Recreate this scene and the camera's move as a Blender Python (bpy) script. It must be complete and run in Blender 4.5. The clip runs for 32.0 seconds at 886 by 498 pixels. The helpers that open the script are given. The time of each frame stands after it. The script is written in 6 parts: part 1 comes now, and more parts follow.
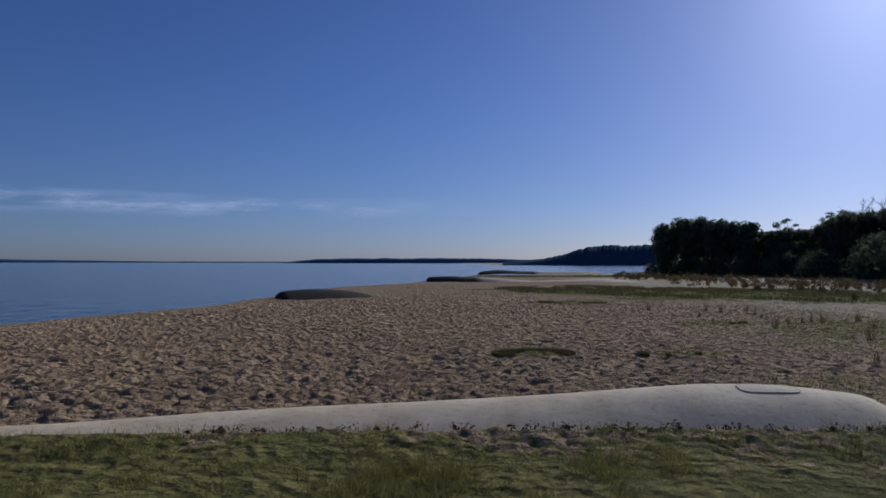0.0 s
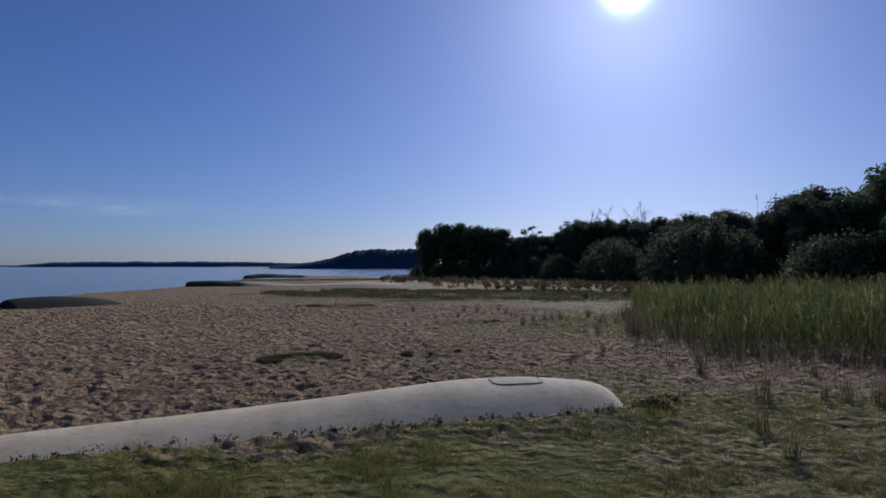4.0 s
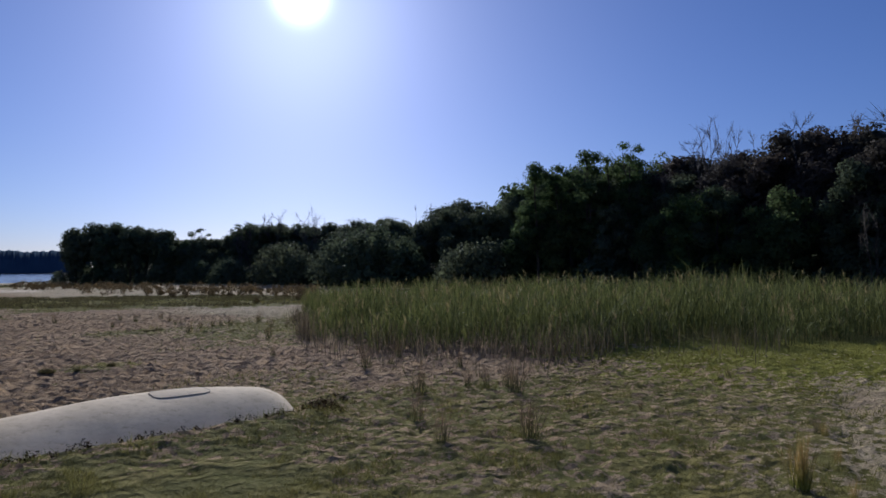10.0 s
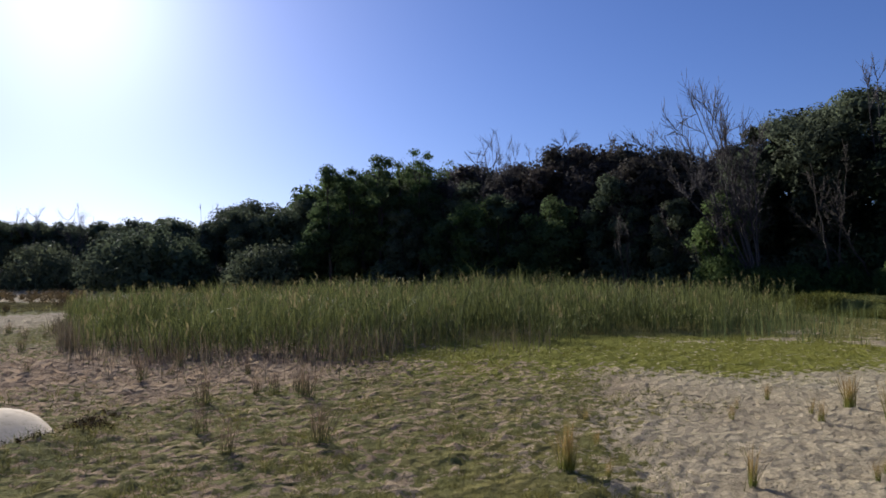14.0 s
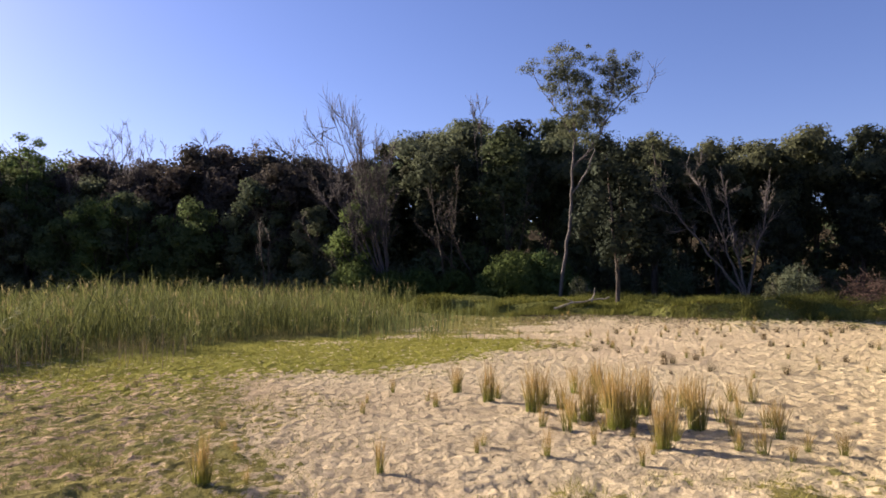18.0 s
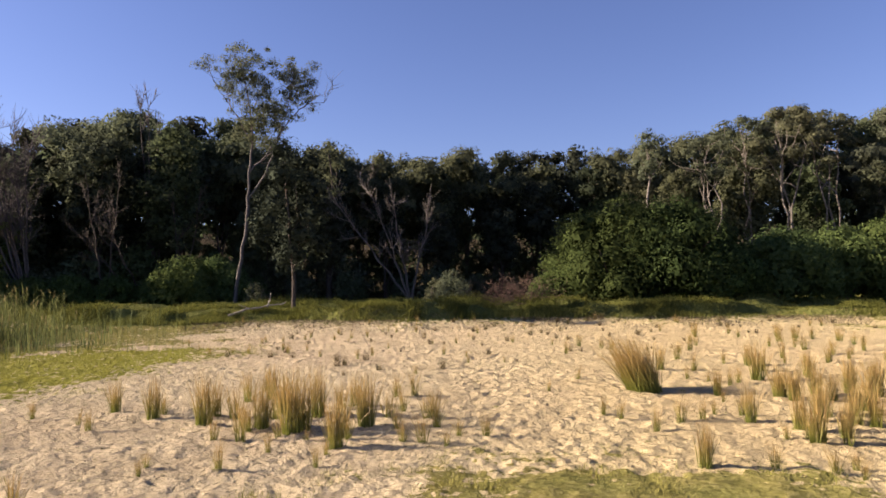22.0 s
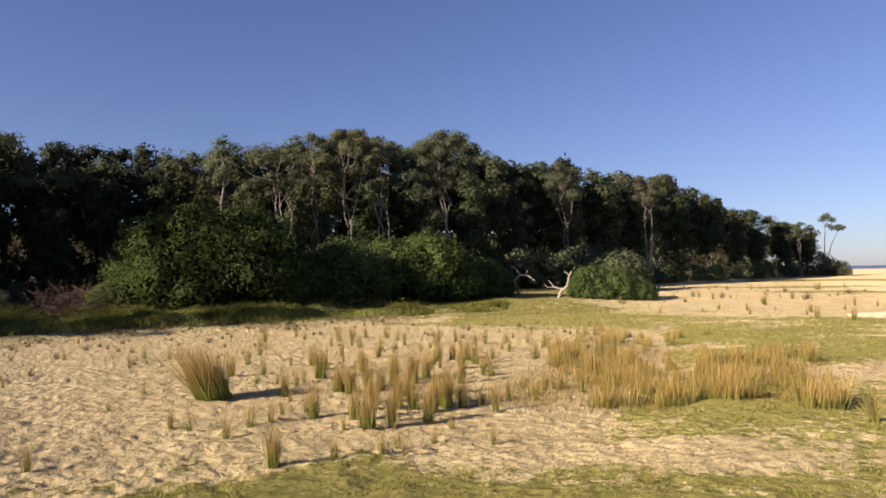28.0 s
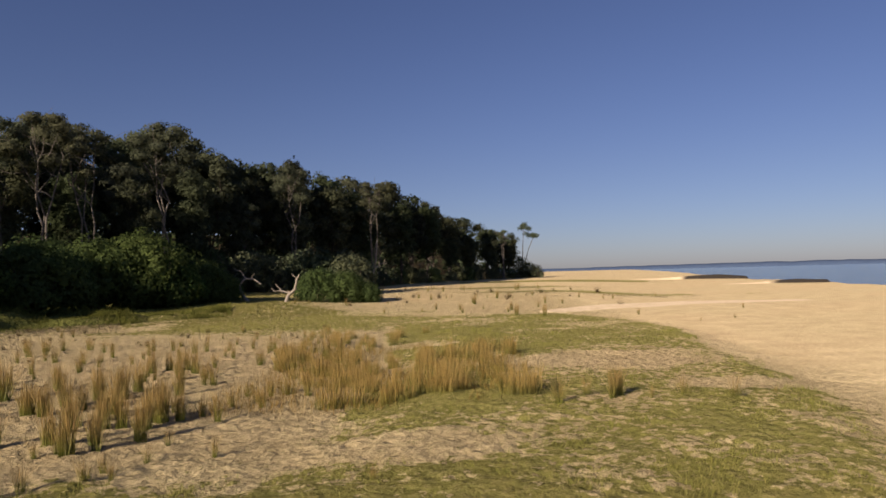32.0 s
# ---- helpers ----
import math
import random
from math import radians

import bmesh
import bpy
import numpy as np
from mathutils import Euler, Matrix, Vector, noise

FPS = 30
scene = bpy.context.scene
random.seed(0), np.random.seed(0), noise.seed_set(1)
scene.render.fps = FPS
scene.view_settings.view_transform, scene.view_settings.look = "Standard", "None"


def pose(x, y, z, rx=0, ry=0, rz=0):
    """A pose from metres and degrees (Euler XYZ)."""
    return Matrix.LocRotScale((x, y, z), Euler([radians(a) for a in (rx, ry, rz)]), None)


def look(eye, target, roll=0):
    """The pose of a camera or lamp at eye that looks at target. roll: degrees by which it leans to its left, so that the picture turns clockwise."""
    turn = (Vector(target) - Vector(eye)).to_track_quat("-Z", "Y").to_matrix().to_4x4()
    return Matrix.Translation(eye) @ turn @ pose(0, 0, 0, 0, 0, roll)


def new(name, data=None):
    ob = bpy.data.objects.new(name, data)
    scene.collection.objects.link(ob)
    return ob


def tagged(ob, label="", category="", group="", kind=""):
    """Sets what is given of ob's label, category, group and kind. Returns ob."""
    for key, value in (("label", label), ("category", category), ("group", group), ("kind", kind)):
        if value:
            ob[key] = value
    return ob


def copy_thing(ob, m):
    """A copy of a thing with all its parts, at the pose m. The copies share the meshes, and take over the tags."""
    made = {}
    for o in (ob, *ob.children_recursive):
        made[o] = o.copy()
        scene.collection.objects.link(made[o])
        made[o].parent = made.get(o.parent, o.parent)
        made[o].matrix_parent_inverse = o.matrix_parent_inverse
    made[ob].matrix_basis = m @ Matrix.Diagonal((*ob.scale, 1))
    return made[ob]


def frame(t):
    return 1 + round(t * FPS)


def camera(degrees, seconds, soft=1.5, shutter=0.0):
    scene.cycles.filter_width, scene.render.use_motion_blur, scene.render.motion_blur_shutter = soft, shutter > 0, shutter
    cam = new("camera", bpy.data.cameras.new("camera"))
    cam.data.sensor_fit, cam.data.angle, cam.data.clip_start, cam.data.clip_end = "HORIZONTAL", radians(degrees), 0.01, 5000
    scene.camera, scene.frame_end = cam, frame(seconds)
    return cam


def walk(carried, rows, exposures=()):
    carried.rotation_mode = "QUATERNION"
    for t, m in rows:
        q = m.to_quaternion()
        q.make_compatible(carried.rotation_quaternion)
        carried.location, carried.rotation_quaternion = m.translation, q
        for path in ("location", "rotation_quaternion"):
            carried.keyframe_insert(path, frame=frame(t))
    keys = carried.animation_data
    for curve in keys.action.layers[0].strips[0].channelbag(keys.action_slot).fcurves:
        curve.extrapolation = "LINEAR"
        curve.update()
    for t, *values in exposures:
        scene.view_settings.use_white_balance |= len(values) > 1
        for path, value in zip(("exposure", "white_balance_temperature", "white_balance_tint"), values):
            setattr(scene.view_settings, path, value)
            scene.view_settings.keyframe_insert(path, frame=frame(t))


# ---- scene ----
cam = camera(66.04, 32.0, soft=1.65)
# a tripod pan: the camera turns where it stands, 1.7 m over the sand
PATH = [
    (0.0, pose(0, 0, 1.7, 91.14, -0.05, 0.00)),
    (0.5, pose(0, 0, 1.7, 91.19, -0.03, -2.77)),
    (1.0, pose(0, 0, 1.7, 91.23, -0.02, -5.67)),
    (1.5, pose(0, 0, 1.7, 91.27, -0.01, -8.30)),
    (2.0, pose(0, 0, 1.7, 91.31, 0.01, -10.93)),
    (2.5, pose(0, 0, 1.7, 91.34, 0.01, -13.22)),
    (3.0, pose(0, 0, 1.7, 91.37, 0.02, -15.43)),
    (3.5, pose(0, 0, 1.7, 91.40, 0.02, -17.40)),
    (5.5, pose(0, 0, 1.7, 91.53, 0.05, -25.48)),
    (6.0, pose(0, 0, 1.7, 91.55, 0.06, -27.75)),
    (6.5, pose(0, 0, 1.7, 91.58, 0.06, -29.63)),
    (7.0, pose(0, 0, 1.7, 91.60, 0.06, -31.60)),
    (7.5, pose(0, 0, 1.7, 91.63, 0.06, -33.56)),
    (8.0, pose(0, 0, 1.7, 91.66, 0.07, -35.81)),
    (8.5, pose(0, 0, 1.7, 91.68, 0.08, -38.07)),
    (9.0, pose(0, 0, 1.7, 91.71, 0.09, -41.03)),
    (9.5, pose(0, 0, 1.7, 91.73, 0.10, -43.77)),
    (10.0, pose(0, 0, 1.7, 91.75, 0.12, -46.37)),
    (10.5, pose(0, 0, 1.7, 91.77, 0.14, -48.52)),
    (11.0, pose(0, 0, 1.7, 91.79, 0.17, -50.55)),
    (11.5, pose(0, 0, 1.7, 91.82, 0.18, -52.40)),
    (12.0, pose(0, 0, 1.7, 91.84, 0.20, -54.49)),
    (12.5, pose(0, 0, 1.7, 91.86, 0.22, -56.59)),
    (13.0, pose(0, 0, 1.7, 91.89, 0.24, -58.94)),
    (13.5, pose(0, 0, 1.7, 91.91, 0.26, -61.17)),
    (15.5, pose(0, 0, 1.7, 91.99, 0.30, -73.62)),
    (16.0, pose(0, 0, 1.7, 92.01, 0.33, -77.45)),
    (16.5, pose(0, 0, 1.7, 92.05, 0.36, -80.84)),
    (17.0, pose(0, 0, 1.7, 92.08, 0.39, -84.40)),
    (17.5, pose(0, 0, 1.7, 92.11, 0.41, -88.42)),
    (18.0, pose(0, 0, 1.7, 92.15, 0.44, -93.19)),
    (18.5, pose(0, 0, 1.7, 92.18, 0.46, -97.29)),
    (19.0, pose(0, 0, 1.7, 92.21, 0.49, -100.54)),
    (19.5, pose(0, 0, 1.7, 92.24, 0.52, -103.62)),
    (20.0, pose(0, 0, 1.7, 92.26, 0.56, -107.19)),
    (20.5, pose(0, 0, 1.7, 92.28, 0.59, -110.26)),
    (21.0, pose(0, 0, 1.7, 92.30, 0.64, -113.47)),
    (21.5, pose(0, 0, 1.7, 92.31, 0.68, -116.59)),
    (22.0, pose(0, 0, 1.7, 92.33, 0.73, -119.89)),
    (22.5, pose(0, 0, 1.7, 92.34, 0.78, -122.73)),
    (23.0, pose(0, 0, 1.7, 92.35, 0.82, -125.82)),
    (23.5, pose(0, 0, 1.7, 92.36, 0.86, -128.64)),
    (24.0, pose(0, 0, 1.7, 92.37, 0.89, -131.37)),
    (24.5, pose(0, 0, 1.7, 92.37, 0.91, -133.80)),
    (25.0, pose(0, 0, 1.7, 92.37, 0.95, -136.61)),
    (25.5, pose(0, 0, 1.7, 92.37, 0.97, -139.61)),
    (26.0, pose(0, 0, 1.7, 92.36, 1.00, -143.01)),
    (26.5, pose(0, 0, 1.7, 92.35, 1.03, -146.08)),
    (28.5, pose(0, 0, 1.7, 92.32, 1.17, -157.68)),
    (29.0, pose(0, 0, 1.7, 92.29, 1.24, -160.70)),
    (29.5, pose(0, 0, 1.7, 92.26, 1.29, -163.44)),
    (30.0, pose(0, 0, 1.7, 92.23, 1.33, -166.39)),
    (30.5, pose(0, 0, 1.7, 92.20, 1.36, -168.87)),
    (31.0, pose(0, 0, 1.7, 92.17, 1.40, -171.46)),
    (31.5, pose(0, 0, 1.7, 92.13, 1.43, -174.17)),
    (32.0, pose(0, 0, 1.7, 92.10, 1.45, -177.27)),
]
walk(cam, PATH, [(0.0, -0.15, 5400, 10), (6.0, 0.0, 5450, 10), (10.0, 0.27, 5620, 11), (13.5, 0.72, 5900, 11), (16.0, 1.3, 6450, 13), (17.5, 1.63, 7050, 17),
                (19.0, 1.76, 7600, 24), (23.0, 1.66, 7600, 18), (26.5, 1.45, 7650, 16), (29.0, 1.12, 7650, 16), (32.0, 0.46, 7620, 17)])

# ---- world and sun ----
SUN_AZ, SUN_EL = radians(34.5), radians(21.8)
world = bpy.data.worlds.new("sky")
scene.world = world
world.use_nodes = True
wn = world.node_tree.nodes
sky = wn.new("ShaderNodeTexSky")
sky.sky_type, sky.sun_disc = "NISHITA", False
sky.sun_elevation, sky.sun_rotation = SUN_EL, SUN_AZ
sky.air_density, sky.dust_density, sky.ozone_density = 1.0, 0.4, 4.2
tint = wn.new("ShaderNodeMix")
tint.data_type, tint.blend_type = "RGBA", "MULTIPLY"
tint.inputs[0].default_value = 1.0
world.node_tree.links.new(sky.outputs[0], tint.inputs[6])
# cool haze low over the water
co = wn.new("ShaderNodeTexCoord")
up, low, haze = wn.new("ShaderNodeSeparateXYZ"), wn.new("ShaderNodeMapRange"), wn.new("ShaderNodeMix")
low.interpolation_type = "SMOOTHSTEP"
low.inputs["From Min"].default_value, low.inputs["From Max"].default_value = 0.0, 0.16
haze.data_type = "RGBA"
haze.inputs[6].default_value, haze.inputs[7].default_value = (0.80, 0.86, 1.24, 1), (0.83, 0.83, 1.13, 1)
world.node_tree.links.new(co.outputs["Generated"], up.inputs[0])
world.node_tree.links.new(up.outputs["Z"], low.inputs["Value"])
world.node_tree.links.new(low.outputs[0], haze.inputs[0])
world.node_tree.links.new(haze.outputs[2], tint.inputs[7])
# the bright aureole round the sun
dot = wn.new("ShaderNodeVectorMath")
dot.operation = "DOT_PRODUCT"
dot.inputs[1].default_value = (math.sin(SUN_AZ) * math.cos(SUN_EL), math.cos(SUN_AZ) * math.cos(SUN_EL), math.sin(SUN_EL))
world.node_tree.links.new(co.outputs["Generated"], dot.inputs[0])
glow = tint.outputs[2]
for sharpness, strength in ((14.0, 1.0), (110.0, 4.5), (3200.0, 60.0)):
    high, many, plus = wn.new("ShaderNodeMath"), wn.new("ShaderNodeMix"), wn.new("ShaderNodeMix")
    high.operation = "POWER"
    clamp = wn.new("ShaderNodeMath")
    clamp.operation = "MAXIMUM"
    world.node_tree.links.new(dot.outputs["Value"], clamp.inputs[0])
    clamp.inputs[1].default_value = 0.0
    world.node_tree.links.new(clamp.outputs[0], high.inputs[0])
    high.inputs[1].default_value = sharpness
    many.data_type = plus.data_type = "RGBA"
    many.inputs[6].default_value, many.inputs[7].default_value = (0, 0, 0, 1), (strength * 0.93, strength, strength * 0.98, 1)
    world.node_tree.links.new(high.outputs[0], many.inputs[0])
    plus.blend_type, plus.inputs[0].default_value = "ADD", 1.0
    world.node_tree.links.new(glow, plus.inputs[6])
    world.node_tree.links.new(many.outputs[2], plus.inputs[7])
    glow = plus.outputs[2]
world.node_tree.links.new(glow, wn["Background"].inputs[0])
wn["Background"].inputs[1].default_value = 0.05
sun = new("sun", bpy.data.lights.new("sun", "SUN"))
sun.data.energy, sun.data.angle, sun.data.color = 4.7, radians(0.55), (1.0, 0.94, 0.84)
sun.matrix_world = look((100 * math.sin(SUN_AZ) * math.cos(SUN_EL), 100 * math.cos(SUN_AZ) * math.cos(SUN_EL), 100 * math.sin(SUN_EL)), (0, 0, 0))

# ---- materials ----
def material(name, rough=0.9, spec=0.2):
    m = bpy.data.materials.new(name)
    m.use_nodes = True
    b = m.node_tree.nodes["Principled BSDF"]
    b.inputs["Roughness"].default_value = rough
    b.inputs["Specular IOR Level"].default_value = spec
    return m, m.node_tree.nodes, m.node_tree.links, b


def noise_node(nodes, links, scale, detail=4.0, rough=0.6, space="Object"):
    co = nodes.new("ShaderNodeTexCoord")
    n = nodes.new("ShaderNodeTexNoise")
    n.inputs["Scale"].default_value, n.inputs["Detail"].default_value, n.inputs["Roughness"].default_value = scale, detail, rough
    links.new(co.outputs[space], n.inputs["Vector"])
    return n


def ramp(nodes, links, fac, stops):
    r = nodes.new("ShaderNodeValToRGB")
    e = r.color_ramp.elements
    while len(e) < len(stops):
        e.new(0.5)
    for k, (p, c) in enumerate(stops):
        e[k].position, e[k].color = p, (*c, 1) if len(c) == 3 else c
    links.new(fac, r.inputs[0])
    return r


def mix(nodes, links, fac, a, b, kind="MIX"):
    m = nodes.new("ShaderNodeMix")
    m.data_type, m.blend_type = "RGBA", kind
    for sock, v in ((m.inputs[0], fac), (m.inputs[6], a), (m.inputs[7], b)):
        if isinstance(v, (int, float)):
            sock.default_value = v
        elif isinstance(v, tuple):
            sock.default_value = (*v, 1)
        else:
            links.new(v, sock)
    return m.outputs[2]


def bump(nodes, links, b, height, strength, distance):
    n = nodes.new("ShaderNodeBump")
    n.inputs["Strength"].default_value, n.inputs["Distance"].default_value = strength, distance
    links.new(height, n.inputs["Height"])
    links.new(n.outputs[0], b.inputs["Normal"])
    return n


def foliage(name, dark, light, through_light=0.3, rough=0.85, spec=0.02):
    """Leaves: colour differs leaf by leaf and plant by plant; some light passes through."""
    m, n, l, b = material(name, rough, spec)
    geo, info = n.new("ShaderNodeNewGeometry"), n.new("ShaderNodeObjectInfo")
    r = ramp(n, l, geo.outputs["Random Per Island"], [(0.0, dark), (0.8, light), (1.0, tuple(min(1, c * 1.25) for c in light))])
    big = noise_node(n, l, 0.6, 3)
    v = ramp(n, l, big.outputs[0], [(0.3, (0.8, 0.8, 0.8)), (0.7, (1.14, 1.14, 1.08))])
    c = mix(n, l, 1.0, r.outputs[0], v.outputs[0], "MULTIPLY")
    tint = ramp(n, l, info.outputs["Random"], [(0.0, (0.8, 0.9, 0.75)), (0.5, (1.0, 1.0, 1.0)), (1.0, (1.08, 1.0, 0.88))])
    c = mix(n, l, 1.0, c, tint.outputs[0], "MULTIPLY")
    small = noise_node(n, l, 7.0, 4, 0.7)
    mottle = ramp(n, l, small.outputs[0], [(0.36, (0.78, 0.78, 0.78)), (0.62, (1.12, 1.12, 1.1))])
    c = mix(n, l, 1.0, c, mottle.outputs[0], "MULTIPLY")
    l.new(c, b.inputs["Base Color"])
    t = n.new("ShaderNodeBsdfTranslucent")
    l.new(c, t.inputs[0])
    s = n.new("ShaderNodeMixShader")
    s.inputs[0].default_value = through_light
    l.new(b.outputs[0], s.inputs[1]), l.new(t.outputs[0], s.inputs[2])
    l.new(s.outputs[0], n["Material Output"].inputs[0])
    return m


def bark(name, dark, light, scale=9.0):
    m, n, l, b = material(name, 0.85, 0.15)
    a = noise_node(n, l, scale, 6, 0.7)
    r = ramp(n, l, a.outputs[0], [(0.3, dark), (0.6, light), (0.8, tuple(c * 1.25 for c in light))])
    l.new(r.outputs[0], b.inputs["Base Color"])
    bump(n, l, b, a.outputs[0], 0.5, 0.03)
    return m


LEAF_DARK = foliage("leaf_dark", (0.090, 0.108, 0.072), (0.122, 0.142, 0.091), 0.4)
# darker leaf colour that stands in for shade inside the wood
LEAF_SHADED = foliage("leaf_shaded", (0.036, 0.042, 0.031), (0.052, 0.059, 0.041), 0.25)
LEAF_OLIVE = foliage("leaf_olive", (0.072, 0.084, 0.054), (0.107, 0.120, 0.076), 0.5)
LEAF_GREEN = foliage("leaf_green", (0.074, 0.106, 0.048), (0.104, 0.138, 0.063), 0.55)
LEAF_GREY = foliage("leaf_grey", (0.088, 0.098, 0.067), (0.126, 0.136, 0.093), 0.5)
LEAF_SHRUB = foliage("leaf_shrub", (0.076, 0.118, 0.045), (0.114, 0.160, 0.062), 0.5)
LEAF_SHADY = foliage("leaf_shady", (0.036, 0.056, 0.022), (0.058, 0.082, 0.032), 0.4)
LEAF_SILVER = foliage("leaf_silver", (0.088, 0.104, 0.070), (0.135, 0.152, 0.105), 0.4)
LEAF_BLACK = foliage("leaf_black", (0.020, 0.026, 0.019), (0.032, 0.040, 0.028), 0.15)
LEAF_BURNT = foliage("leaf_burnt", (0.062, 0.052, 0.048), (0.086, 0.073, 0.067), 0.35)
LEAF_BROWN = foliage("leaf_brown", (0.030, 0.020, 0.012), (0.085, 0.055, 0.030), 0.15)
REED = foliage("reed_green", (0.058, 0.076, 0.030), (0.190, 0.212, 0.082), 0.22, 0.6)
REED_DEAD = foliage("reed_dead", (0.075, 0.060, 0.042), (0.20, 0.16, 0.11), 0.2)
REED_PLUME = foliage("reed_plume", (0.12, 0.11, 0.055), (0.25, 0.22, 0.12), 0.3)
def rush_material(name, foot, tip):
    """Blades green at the foot and straw brown at the tip."""
    m, n, l, b = material(name, 0.55, 0.25)
    co, sep, geo = n.new("ShaderNodeTexCoord"), n.new("ShaderNodeSeparateXYZ"), n.new("ShaderNodeNewGeometry")
    l.new(co.outputs["Generated"], sep.inputs[0])
    r = ramp(n, l, sep.outputs["Z"], [(0.08, foot), (0.55, tip), (1.0, tuple(c * 1.15 for c in tip))])
    v = ramp(n, l, geo.outputs["Random Per Island"], [(0.0, (0.55, 0.6, 0.5)), (1.0, (1.35, 1.25, 1.2))])
    c = mix(n, l, 1.0, r.outputs[0], v.outputs[0], "MULTIPLY")
    l.new(c, b.inputs["Base Color"])
    t, s = n.new("ShaderNodeBsdfTranslucent"), n.new("ShaderNodeMixShader")
    l.new(c, t.inputs[0])
    s.inputs[0].default_value = 0.3
    l.new(b.outputs[0], s.inputs[1]), l.new(t.outputs[0], s.inputs[2])
    l.new(s.outputs[0], n["Material Output"].inputs[0])
    return m


RUSH = rush_material("rush_blade", (0.150, 0.175, 0.035), (0.330, 0.228, 0.088))
RUSH_AMBER = rush_material("rush_amber", (0.150, 0.170, 0.038), (0.36, 0.25, 0.088))
RUSH_STALK = rush_material("rush_stalk", (0.070, 0.080, 0.026), (0.150, 0.105, 0.072))
RUSH_GOLD = foliage("rush_gold", (0.125, 0.105, 0.034), (0.28, 0.185, 0.066), 0.3, 0.6)
RUSH_DRY = foliage("rush_dry", (0.058, 0.046, 0.026), (0.165, 0.120, 0.064), 0.25)
GRASS = foliage("grass_blade", (0.138, 0.125, 0.038), (0.345, 0.292, 0.104), 0.18)
GRASS_FRESH = foliage("grass_fresh", (0.140, 0.144, 0.026), (0.30, 0.282, 0.068), 0.15)
GRASS_DRY = foliage("grass_straw", (0.128, 0.132, 0.028), (0.36, 0.312, 0.096), 0.25)
GRASS_BANK = foliage("grass_bank", (0.060, 0.072, 0.018), (0.165, 0.170, 0.050), 0.3)
CREEPER = foliage("creeper", (0.058, 0.054, 0.031), (0.130, 0.118, 0.060), 0.25)
BARK_PALE = bark("bark_pale", (0.06, 0.05, 0.042), (0.185, 0.16, 0.135))
BARK_DARK = bark("bark_dark", (0.03, 0.024, 0.02), (0.085, 0.068, 0.055))
BARK_GREY = bark("bark_grey", (0.05, 0.043, 0.038), (0.14, 0.12, 0.108))
DEADWOOD = bark("deadwood_red", (0.045, 0.028, 0.022), (0.135, 0.085, 0.064))
BARK_DEAD = bark("bark_dead", (0.032, 0.027, 0.026), (0.095, 0.08, 0.076))
RIM = bark("seam", (0.30, 0.25, 0.19), (0.52, 0.43, 0.32), 30.0)
DRIFT = bark("driftwood", (0.14, 0.115, 0.09), (0.34, 0.29, 0.24))


